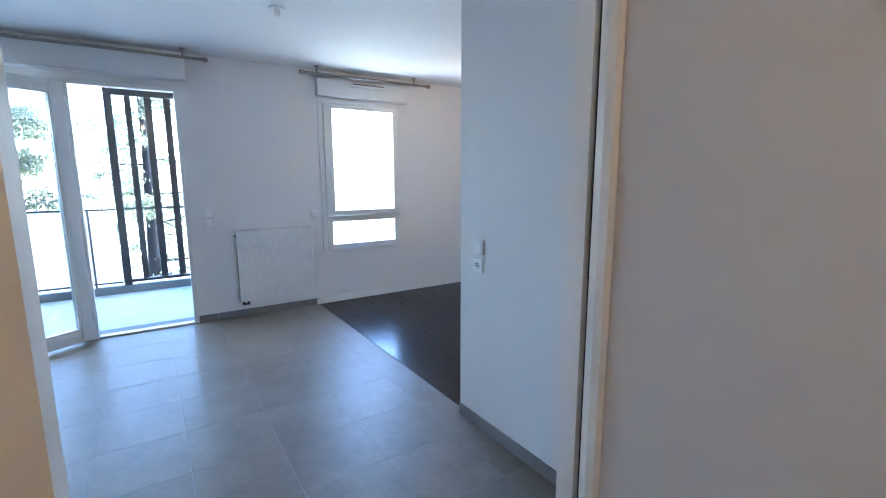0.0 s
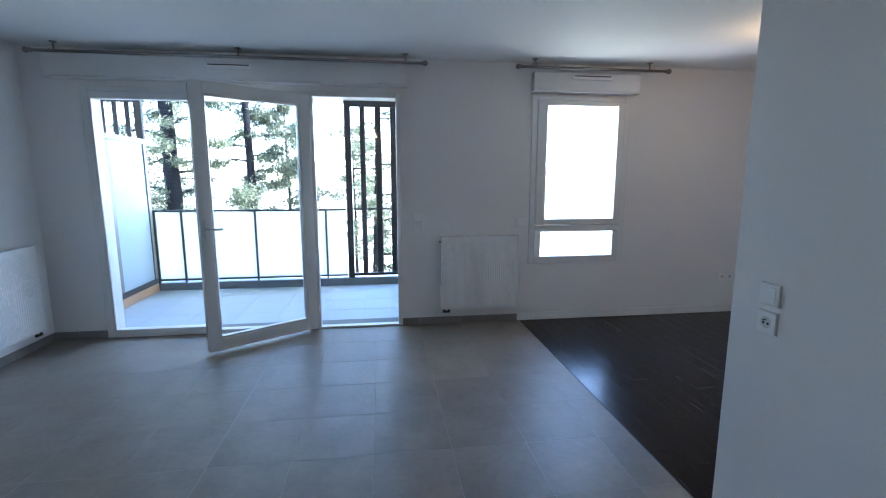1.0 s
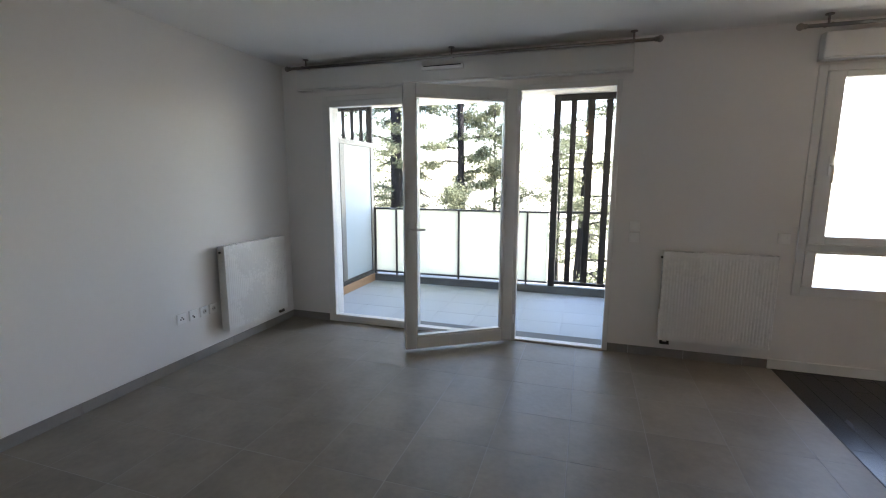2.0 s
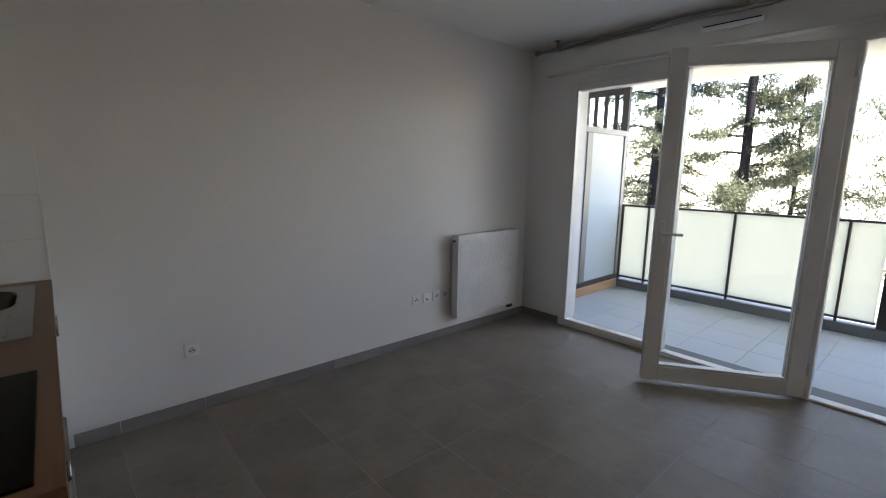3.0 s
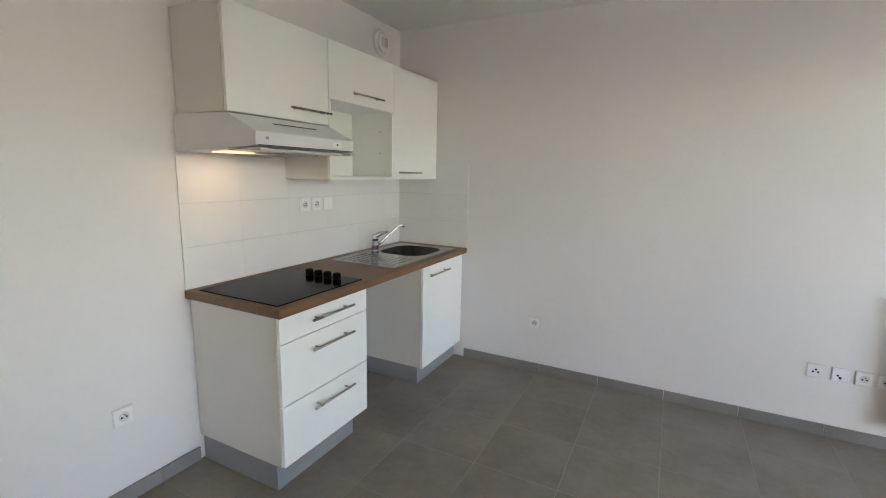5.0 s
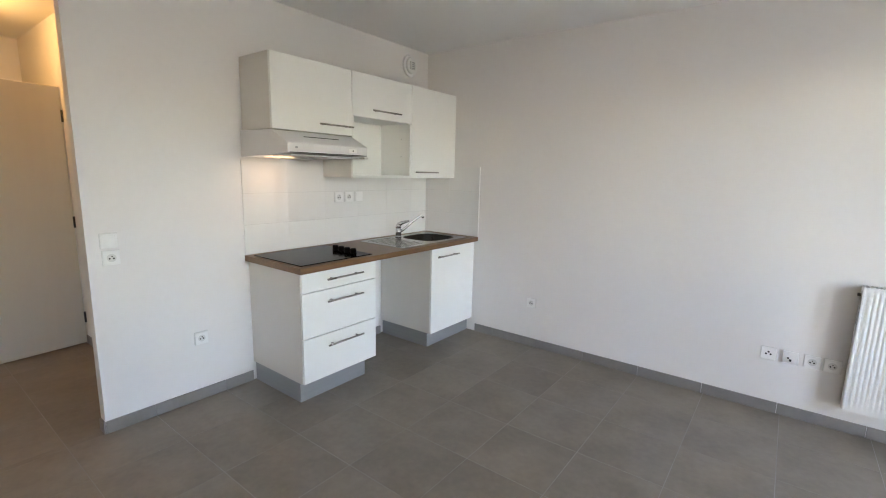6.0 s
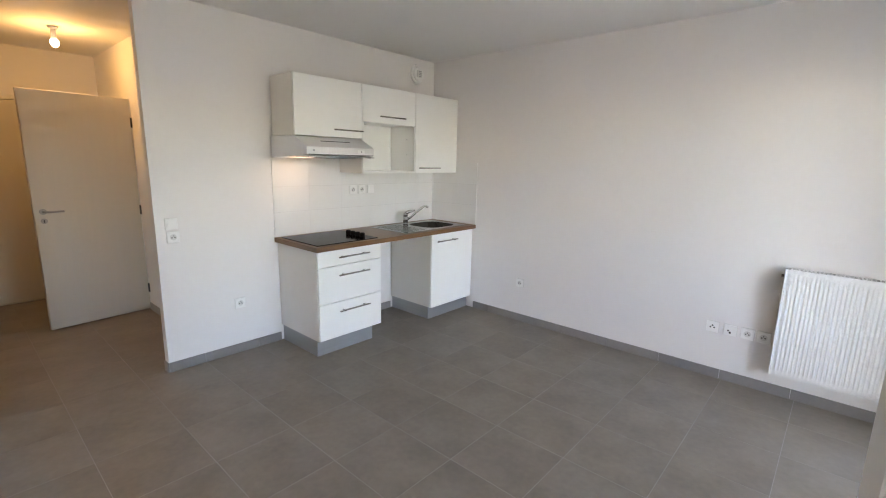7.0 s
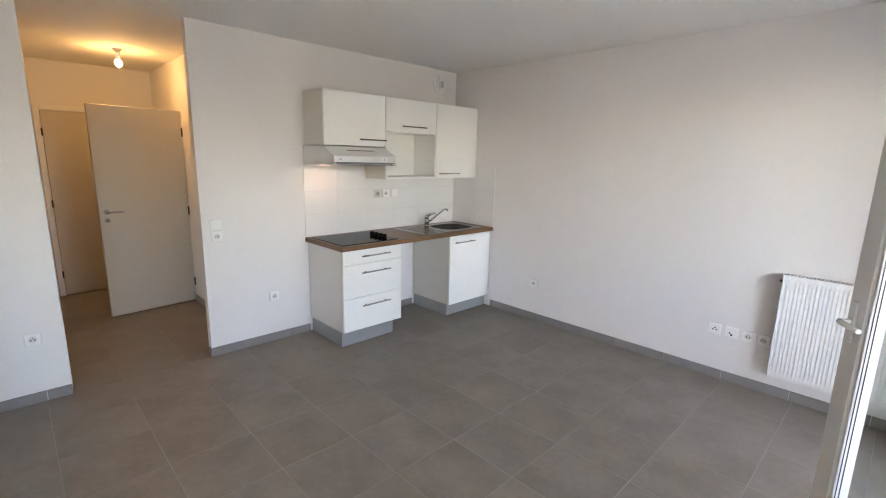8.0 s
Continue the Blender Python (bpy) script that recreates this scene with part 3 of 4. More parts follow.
CT = 0.900       # worktop height
drawers = thing("drawer_unit", (1.57, 0.3, 0), "white three-drawer kitchen base unit on a grey plinth", "base cabinet", "base units")
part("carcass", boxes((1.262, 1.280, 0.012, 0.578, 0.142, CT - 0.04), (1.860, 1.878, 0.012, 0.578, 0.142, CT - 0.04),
                      (1.280, 1.860, 0.012, 0.578, 0.142, 0.160), (1.280, 1.860, 0.012, 0.020, 0.160, CT - 0.04), bev=0.001), M_LAMSHADE, drawers)
for z0, z1, hz in ((0.732, 0.857, 0.800), (0.439, 0.728, 0.656), (0.146, 0.435, 0.364)):
    front = part("drawer_front", boxes((1.264, 1.876, 0.580, 0.599, z0, z1), bev=0.0015), M_LAM, drawers)
    bar_handle(front, 1.408, 1.706, 0.599, hz)
part("plinth", boxes((1.312, 1.862, 0.012, 0.532, 0, 0.140), bev=0.001), M_PLINTH, drawers, "grey plinth")

sink_unit = thing("sink_unit", (0.32, 0.3, 0), "white one-door kitchen sink unit on a grey plinth", "base cabinet", "base units")
part("carcass", boxes((0.012, 0.030, 0.012, 0.578, 0.130, CT - 0.04), (0.612, 0.630, 0.012, 0.578, 0.130, CT - 0.04),
                      (0.030, 0.612, 0.012, 0.578, 0.130, 0.148), (0.030, 0.612, 0.012, 0.020, 0.148, CT - 0.04), bev=0.001), M_LAMSHADE, sink_unit)
front = part("door", boxes((0.014, 0.632, 0.580, 0.599, 0.130, CT - 0.046), bev=0.0015), M_LAM, sink_unit)
bar_handle(front, 0.285, 0.583, 0.599, 0.785)
part("plinth", boxes((0.012, 0.612, 0.012, 0.545, 0, 0.128), bev=0.001), M_PLINTH, sink_unit, "grey plinth")

# worktop with cut-outs for the bowl
bx0, bx1, by0, by1 = 0.150, 0.565, 0.142, 0.520
top = thing("worktop", (0.95, 0.3, CT - 0.038), "wood-look laminate kitchen worktop", "worktop")
bm = bmesh.new()
ring = {}
for z in (CT - 0.038, CT):
    for key, (a, b, c_, d_) in (("out", (0.002, 1.902, 0.011, 0.632)), ("cut", (bx0, bx1, by0, by1))):
        ring[key, z] = [bm.verts.new((u, v, z)) for u, v in ((a, c_), (b, c_), (b, d_), (a, d_))]
for k in range(4):
    n = (k + 1) % 4
    for z in (CT - 0.038, CT):
        bm.faces.new((ring["out", z][k], ring["out", z][n], ring["cut", z][n], ring["cut", z][k]))
    for key in ("out", "cut"):
        bm.faces.new((ring[key, CT - 0.038][k], ring[key, CT - 0.038][n], ring[key, CT][n], ring[key, CT][k]))
part("board", bm, M_WOOD, top)
part("end_edge", boxes((1.9022, 1.9035, 0.011, 0.632, CT - 0.038, CT)), M_WOOD, top)
part("back_joint", boxes((0.010, 1.90, 0.0095, 0.0108, CT - 0.004, CT + 0.004)), M_JOINT, top)


def bowl_ring(x0, x1, y0, y1, r, z, n=6):
    out = []
    for cx, cy, a0 in ((x1 - r, y1 - r, 0), (x0 + r, y1 - r, 90), (x0 + r, y0 + r, 180), (x1 - r, y0 + r, 270)):
        for k in range(n + 1):
            a = radians(a0 + 90 * k / n)
            out.append((cx + r * math.cos(a), cy + r * math.sin(a), z))
    return out


sink = thing("sink", (0.5, 0.3, CT), "stainless steel inset sink with a ribbed drainer", "sink")
bm = bmesh.new()
rings = [[bm.verts.new(p) for p in bowl_ring(*r)] for r in (
    (bx0, bx1, by0, by1, 0.125, CT + 0.003), (bx0 + 0.006, bx1 - 0.006, by0 + 0.006, by1 - 0.006, 0.12, CT - 0.004),
    (bx0 + 0.014, bx1 - 0.014, by0 + 0.014, by1 - 0.014, 0.115, CT - 0.12), (bx0 + 0.04, bx1 - 0.04, by0 + 0.04, by1 - 0.04, 0.095, CT - 0.15))]
for r0, r1 in zip(rings, rings[1:]):
    for k in range(len(r0)):
        n = (k + 1) % len(r0)
        bm.faces.new((r0[k], r0[n], r1[n], r1[k])).smooth = True
bm.faces.new(rings[-1])
part("bowl", bm, M_BOWL, sink)
bm = bmesh.new()
outer = [bm.verts.new(p) for p in bowl_ring(0.095, 0.950, 0.078, 0.572, 0.012, CT + 0.003)]
inner = [bm.verts.new(p) for p in bowl_ring(bx0, bx1, by0, by1, 0.125, CT + 0.003)]
for k in range(len(outer)):
    n = (k + 1) % len(outer)
    bm.faces.new((outer[k], outer[n], inner[n], inner[k]))
skirt = [bm.verts.new(p) for p in bowl_ring(0.092, 0.953, 0.075, 0.575, 0.013, CT + 0.0004)]
for k in range(len(outer)):
    n = (k + 1) % len(outer)
    bm.faces.new((skirt[k], skirt[n], outer[n], outer[k]))
part("rim", bm, M_STEEL, sink)
for k in range(9):
    y = 0.135 + k * 0.047
    part("drainer_rib", sweep(bmesh.new(), [(0.625, y, CT), (0.64, y, CT + 0.0012), (0.90, y, CT + 0.0012), (0.915, y, CT)],
                              [0.002, 0.0045, 0.0045, 0.002], 8), M_STEEL, sink)
part("drain", rods(((0.35, 0.33, CT - 0.1495), (0.35, 0.33, CT - 0.146), 0.035)), M_CHROME, sink, "chrome drain strainer")
part("overflow", rods(((0.19, 0.30, CT - 0.06), (0.178, 0.30, CT - 0.06), 0.012)), M_DARK, sink)

tap = thing("tap", (0.545, 0.150, CT + 0.003), "chrome single-lever kitchen mixer tap", "tap")
tx, ty, tz = 0.548, 0.145, CT + 0.003
part("body", rods(((tx, ty, tz), (tx, ty, tz + 0.012), 0.027), ((tx, ty, tz + 0.012), (tx, ty, tz + 0.085), 0.025, 0.024),
                  ((tx, ty, tz + 0.085), (tx, ty, tz + 0.115), 0.026, 0.018), seg=24), M_CHROME, tap)
part("spout", sweep(bmesh.new(), [(tx - 0.012, ty + 0.006, tz + 0.045), (tx - 0.05, ty + 0.03, tz + 0.075), (tx - 0.11, ty + 0.066, tz + 0.135),
                                  (tx - 0.165, ty + 0.100, tz + 0.180), (tx - 0.185, ty + 0.112, tz + 0.184), (tx - 0.200, ty + 0.121, tz + 0.170)],
                    [0.012, 0.0115, 0.0105, 0.010, 0.0105, 0.011]), M_CHROME, tap)
part("lever", sweep(bmesh.new(), [(tx, ty, tz + 0.108), (tx - 0.03, ty + 0.018, tz + 0.128), (tx - 0.085, ty + 0.050, tz + 0.142)], [0.021, 0.016, 0.008]), M_CHROME, tap)

hob = thing("hob", (1.58, 0.33, CT), "black glass ceramic hob with four control knobs", "hob")
part("glass_plate", boxes((1.288, 1.872, 0.072, 0.590, CT + 0.0005, CT + 0.006), bev=0.002), M_HOB, hob)
for k in range(4):
    y = 0.292 + k * 0.064
    bm = rods(((1.368, y, CT + 0.006), (1.368, y, CT + 0.0085), 0.0225), ((1.368, y, CT + 0.0085), (1.368, y, CT + 0.041), 0.0215, 0.0208), seg=24)
    bmesh.ops.bevel(bm, geom=[e for e in bm.edges if all(v.co.z > CT + 0.04 for v in e.verts)], offset=0.003, segments=2, affect="EDGES")
    part("knob", bm, M_KNOB, hob, "black control knob")


def hang(name, x0, x1, z0, z1, label):
    return thing(name, ((x0 + x1) / 2, 0.17, z0), label, "wall cabinet", "wall units")


CZ0, CZ1, CY = 1.427, 2.165, 0.328
# tall one beside the corner
c = hang("wall_cabinet", 0.004, 0.612, CZ0, CZ1, "white one-door kitchen wall cabinet")
part("carcass", boxes((0.004, 0.612, 0.010, CY, CZ0, CZ1), bev=0.001), M_LAMSHADE, c)
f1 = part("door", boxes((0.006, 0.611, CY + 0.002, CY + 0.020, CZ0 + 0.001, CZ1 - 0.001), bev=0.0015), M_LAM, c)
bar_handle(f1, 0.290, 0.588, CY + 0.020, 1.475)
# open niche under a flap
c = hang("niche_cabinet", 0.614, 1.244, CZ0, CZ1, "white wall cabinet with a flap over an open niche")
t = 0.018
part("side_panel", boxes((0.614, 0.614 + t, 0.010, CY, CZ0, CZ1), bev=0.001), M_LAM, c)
# outer side in the shade-toned board, inner pieces in plain white
part("side_panel", boxes((1.244 - t, 1.244, 0.010, CY, CZ0, CZ1), bev=0.001), M_LAMSHADE, c)
part("bottom_panel", boxes((0.614 + t, 1.244 - t, 0.010, CY, CZ0, CZ0 + t), bev=0.001), M_LAM, c)
part("shelf", boxes((0.614 + t, 1.244 - t, 0.010, CY, 1.862, 1.862 + t), bev=0.001), M_LAM, c)
part("top_panel", boxes((0.614 + t, 1.244 - t, 0.010, CY, CZ1 - t, CZ1), bev=0.001), M_LAM, c)
part("back_panel", boxes((0.614 + t, 1.244 - t, 0.010, 0.016, CZ0 + t, 1.862), bev=0.0005), M_LAM, c)
part("front_edge", boxes((0.614, 0.614 + t, CY + 0.0005, CY + 0.018, CZ0, 1.855), (1.244 - t, 1.244, CY + 0.0005, CY + 0.018, CZ0, 1.855),
                         (0.614 + t, 1.244 - t, CY + 0.0005, CY + 0.018, CZ0, CZ0 + t)), M_LAM, c)
for z in (1.60, 1.74):
    part("peg_hole", rods(((0.6325, 0.25, z), (0.6335, 0.25, z), 0.003), seg=8), M_DARK, c)
f1 = part("flap", boxes((0.616, 1.242, CY + 0.002, CY + 0.020, 1.860, CZ1 - 0.001), bev=0.0015), M_LAM, c)
bar_handle(f1, 0.770, 1.068, CY + 0.020, 1.915)
# over the hood
c = hang("hood_cabinet", 1.246, 1.876, 1.718, CZ1, "white one-door wall cabinet above the cooker hood")
part("carcass", boxes((1.246, 1.876, 0.010, CY, 1.718, CZ1), bev=0.001), M_LAMSHADE, c)
f1 = part("door", boxes((1.248, 1.875, CY + 0.002, CY + 0.020, 1.719, CZ1 - 0.001), bev=0.0015), M_LAM, c)
bar_handle(f1, 1.262, 1.545, CY + 0.020, 1.775)

hood = thing("cooker_hood", (1.58, 0.26, 1.556), "white visor cooker hood with its lamp lit", "cooker hood")
bm = profile(bmesh.new(), [(0.010, 1.548), (0.335, 1.560), (0.345, 1.568), (0.470, 1.570), (0.528, 1.575), (0.530, 1.632), (0.366, 1.710), (0.010, 1.716)], "x", 1.270, 1.893)
bmesh.ops.bevel(bm, geom=bm.edges[:], offset=0.003, segments=1, affect="EDGES")
part("casing", bm, M_HOOD, hood)
part("visor", boxes((1.285, 1.878, 0.345, 0.500, 1.5555, 1.566), bev=0.003), M_HOOD, hood, "pull-out visor")
part("visor_grip", boxes((1.318, 1.845, 0.500, 0.546, 1.5565, 1.5605), bev=0.001), M_GLASS, hood, "clear plastic grip strip")
for x0, x1 in ((1.277, 1.318), (1.845, 1.886)):
    part("grip_bracket", boxes((x0, x1, 0.462, 0.548, 1.5545, 1.5665), bev=0.004), M_HOOD, hood, "white grip bracket")
# solid dark strip on the casing paints the shadow line under the front
part("shadow_strip", boxes((1.283, 1.880, 0.5300, 0.5335, 1.5735, 1.5785)), M_IRON, hood, "dark strip added as the shadow line above the grip strip")
part("grease_filter", boxes((1.30, 1.64, 0.06, 0.325, 1.5475, 1.552), bev=0.001), M_FILTER, hood, "aluminium grease filter")
part("vent_slot", turned(boxes((-0.135, 0.135, -0.004, 0.004, -0.001, 0.0015)), Matrix.Translation((1.58, 0.437, 1.6762)) @ Matrix.Rotation(radians(-25.5), 4, "X")),
     M_DARK, hood, "dark slot in the sloping face")
part("control", boxes((1.37, 1.435, 0.5302, 0.532, 1.590, 1.616), bev=0.0005), M_PLATE, hood)
part("slider", boxes((1.397, 1.405, 0.532, 0.535, 1.600, 1.608)), M_DARK, hood, "small black slider")
part("badge", boxes((1.826, 1.842, 0.5302, 0.5312, 1.600, 1.612)), M_PLINTH, hood, "small grey maker's plate")
part("lamp_lens", boxes((1.66, 1.82, 0.160, 0.250, 1.549, 1.5535), bev=0.001), M_HOODLENS, hood, "glowing lamp lens")

# ---- tiled splashback, each tile a piece ----
back = solid("splashback", boxes((0.0055, 1.893, 0.0005, 0.0045, CT + 0.001, 1.5295), (0.0005, 0.005, 0.0005, 0.628, CT + 0.001, 1.5295)), M_JOINT,
             "white glazed tile splashback round the worktop", "splashback", kind="structure")
rows_z = ((CT + 0.003, 1.101), (1.104, 1.311), (1.314, 1.531))
cols_x = (1.8945, 1.562, 1.229, 0.896, 0.563, 0.230, 0.012)
for z0, z1 in rows_z:
    for xb, xa in zip(cols_x, cols_x[1:]):
        part("tile", boxes((xa + 0.0002, xb - 0.0002, 0.0005, 0.0085, z0, z1), bev=0.0002), M_SPLASH, back)
    for ya, yb in ((0.010, 0.296), (0.296, 0.629)):
        part("tile", boxes((0.0005, 0.0085, ya + 0.0002, yb - 0.0002, z0, z1), bev=0.0004), M_SPLASH, back)

part("edge_trim", boxes((0.0005, 0.0105, 0.6295, 0.6345, CT + 0.001, 1.5315), bev=0.001), M_PLATE, back, "white edge trim")

# ---- air vent under the ceiling ----
vent = thing("air_extract_vent", (0.262, 0, 2.31), "round white extract vent with a square slotted core", "vent")
vc = Vector((0.262, 0, 2.415))
part("collar", rods(((vc.x, 0, vc.z), (vc.x, 0.018, vc.z), 0.095, 0.088), seg=36), M_PLATE, vent)
part("face", rods(((vc.x, 0.018, vc.z), (vc.x, 0.034, vc.z), 0.070, 0.064), seg=36), M_PLATE, vent)
core = part("core", boxes((vc.x - 0.032, vc.x + 0.032, 0.034, 0.044, vc.z - 0.034, vc.z + 0.034), bev=0.002), M_JOINT, vent)
for k in range(4):
    z = vc.z - 0.024 + k * 0.016
    part("slot", boxes((vc.x - 0.026, vc.x + 0.010, 0.0442, 0.0452, z - 0.004, z + 0.004)), M_PLINTH, core, "grey slot")


# ---- ceiling lamps ----
def bulb_lamp(spot, label):
    x, y, z = spot
    ob = thing("ceiling_bulb", (x, y, H), label, "ceiling light", "bare bulbs")
    part("ceiling_rose", rods(((x, y, H), (x, y, H - 0.022), 0.038, 0.030), seg=24), M_PLATE, ob)
    part("lamp_holder", rods(((x, y, H - 0.022), (x, y, z - 0.005), 0.018, 0.020)), M_PLATE, ob)
    part("bulb", ball(bmesh.new(), (x, y, z - 0.03), 0.032, (1, 1, 1.15)), M_BULB, ob, "glowing bulb")
    return ob


bulb_lamp(HALL_LAMP, "lit bare bulb in a white holder on the hall ceiling")
bulb_lamp(ALCOVE_LAMP, "lit bare bulb in a white holder on the alcove ceiling")
dcl = thing("ceiling_connector", (3.71, 2.66, H), "white ceiling lamp connector without a bulb", "lamp connector")
part("cover", rods(((3.71, 2.66, H), (3.71, 2.66, H - 0.014), 0.055, 0.050), seg=28), M_PLATE, dcl)
part("lamp_holder", rods(((3.71, 2.66, H - 0.014), (3.71, 2.66, H - 0.060), 0.020, 0.018)), M_PLATE, dcl)

# ---- hall: open room door, far door, closet ----
door = thing("door_1", (2.80, -1.61, 0), "white flush interior door standing open with a lever handle", "door", kind="structure")
hang_m = Matrix.Translation((HALLX + 0.006, -1.655, 0)) @ Matrix.Rotation(radians(6.5), 4, "Z")
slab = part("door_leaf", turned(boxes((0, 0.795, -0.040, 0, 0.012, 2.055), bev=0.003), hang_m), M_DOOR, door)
for z in (0.23, 1.02, 1.84):
    part("hinge", turned(rods(((0.0, 0.006, z - 0.045), (0.0, 0.006, z + 0.045), 0.008)), hang_m), M_IRON, slab, "dark hinge knuckle")
bm = bmesh.new()
rod(bm, (0.735, 0.0, 1.055), (0.735, 0.009, 1.055), 0.025)
sweep(bm, [(0.735, 0.008, 1.055), (0.735, 0.045, 1.055), (0.725, 0.055, 1.055), (0.605, 0.056, 1.055)], [0.010, 0.010, 0.010, 0.009])
part("lever_handle", turned(bm, hang_m), M_NICKEL, slab, "satin metal lever handle")
bm = rods(((0.735, 0.0, 0.975), (0.735, 0.007, 0.975), 0.023))
part("lock_rose", turned(bm, hang_m), M_NICKEL, slab)
part("keyhole", turned(boxes((0.731, 0.739, 0.0071, 0.008, 0.962, 0.985)), hang_m), M_DARK, slab)
part("latch_plate", turned(boxes((0.7945, 0.7965, -0.030, -0.010, 0.95, 1.12)), hang_m), M_NICKEL, slab)
part("door_frame", boxes((HALLX - 0.075, HALLX + 0.004, -1.720, -1.662, 0, 2.06), (HALLX - 0.075, HALLX + 0.004, -2.49, -2.445, 0, 2.06),
                         (HALLX - 0.075, HALLX + 0.004, -2.445, -1.720, 2.02, 2.06)), M_TRIM, door)
far = thing("door_2", (3.03, HALLY, 0), "closed white door at the end of the hall", "door", kind="structure")
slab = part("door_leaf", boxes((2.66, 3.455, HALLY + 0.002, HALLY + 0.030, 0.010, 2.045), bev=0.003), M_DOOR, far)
part("door_frame", boxes((2.605, 2.656, HALLY + 0.001, HALLY + 0.038, 0, 2.10), (3.459, 3.510, HALLY + 0.001, HALLY + 0.038, 0, 2.10),
                         (2.656, 3.459, HALLY + 0.001, HALLY + 0.038, 2.050, 2.10), bev=0.003), M_TRIM, far)
for z in (0.25, 1.05, 1.82):
    part("hinge", rods(((3.457, HALLY + 0.040, z - 0.04), (3.457, HALLY + 0.040, z + 0.04), 0.008)), M_IRON, slab, "dark hinge knuckle")
bm = rods(((2.73, HALLY + 0.030, 1.05), (2.73, HALLY + 0.038, 1.05), 0.025), ((2.73, HALLY + 0.038, 1.05), (2.73, HALLY + 0.075, 1.05), 0.010),
          ((2.725, HALLY + 0.072, 1.05), (2.85, HALLY + 0.072, 1.05), 0.009))
part("lever_handle", bm, M_NICKEL, slab)

closet = thing("sliding_closet", (LX, -0.9, 0), "pale sliding closet doors along the hall", "closet")
part("side_post", boxes((LX + 0.012, LX + 0.060, -0.062, -0.052, 0, H), bev=0.002), M_DARK, closet, "dark gap beside the closet door")
for y0, y1, xs in ((-0.90, -0.066, 0.0), (-1.695, -0.86, 0.035)):
    panel = part("door_panel", boxes((LX + xs + 0.008, LX + xs + 0.020, y0 + 0.03, y1 - 0.045, 0.02, H - 0.02)), M_CLOSET, closet)
    bm = bmesh.new()
    for ya, yb in ((y1 - 0.050, y1), (y0, y0 + 0.035)):
        profile(bm, [(LX + xs + 0.004, ya), (LX + xs - 0.006, ya + 0.006), (LX + xs - 0.009, (ya + yb) / 2), (LX + xs - 0.006, yb - 0.006), (LX + xs + 0.004, yb), (LX + xs + 0.024, yb), (LX + xs + 0.024, ya)], "z", 0.02, H - 0.02)
    part("stile", bm, M_TRIM, panel, "rounded white steel stile")
part("floor_track", boxes((LX + 0.0, LX + 0.07, -1.695, -0.066, 0.001, 0.018), bev=0.002), M_IRON, closet)


# ---- balcony ----
BY = 6.25
bal = solid("balcony_floor", boxes((-1.6, 3.6, T1, BY + 0.20, -0.25, -0.0265)), M_BALJOINT, "pale tiled balcony floor slab", "balcony", kind="structure")
solid("door_sill", boxes((FD[0] - 0.02, FD[1] + 0.02, D + 0.068, T1 - 0.002, -0.03, -0.004), bev=0.003), M_KERB, "grey threshold outside the window door", "threshold", kind="structure")
solid("balcony_kerb", boxes((-1.6, 3.6, BY - 0.03, BY + 0.20, -0.030, 0.075), bev=0.008), M_KERB, "grey concrete kerb under the balustrade", "kerb", kind="structure")
solid("balcony_soffit", boxes((-1.6, 3.6, T1 + 0.001, BY + 0.30, 2.505, 2.75)), M_RENDER, "white underside of the balcony above", "soffit", kind="structure")
solid("balcony_side_wall", boxes((3.42, 3.6, T1 + 0.001, BY - 0.032, -0.03, 2.503)), M_RENDER, "white rendered balcony end wall", "wall", kind="structure")
solid("facade", boxes((-6, -0.21, T1 - 0.02, T1, -3.3, 5.5), (-0.21, FX + 5, T1 + 0.0005, T1 + 0.012, 2.76, 5.5), (3.605, WD[0], T1 + 0.0005, T1 + 0.012, -3.3, 2.76), (WD[1], FX + 5, T1 + 0.0005, T1 + 0.012, -3.3, 2.76),
                      (WD[0], WD[1], T1 + 0.0005, T1 + 0.012, -3.3, WD[2]), (WD[0], WD[1], T1 + 0.0005, T1 + 0.012, WD[3], 2.76)), M_RENDER,
      "white rendered outer face of the house", "facade", kind="structure")

rail = thing("balustrade", (1.2, BY, 0.075), "dark steel balcony balustrade with frosted glass panels", "balustrade")
part("top_rail", boxes((-0.02, 2.51, BY - 0.02, BY + 0.02, 1.032, 1.056), bev=0.003), M_IRON, rail)
part("bottom_rail", boxes((-0.02, 2.51, BY - 0.015, BY + 0.015, 0.105, 0.128), bev=0.002), M_IRON, rail)
posts = (0.02, 0.355, 1.290, 2.228)
for x in posts:
    part("post", boxes((x - 0.011, x + 0.011, BY - 0.022, BY + 0.022, 0.076, 1.032), bev=0.002), M_IRON, rail)
for a, b in zip(posts, posts[1:] + (2.51,)):
    part("frosted_panel", boxes((a + 0.014, b - 0.014, BY - 0.004, BY + 0.004, 0.131, 1.029)), M_FROST, rail, "frosted glass panel")


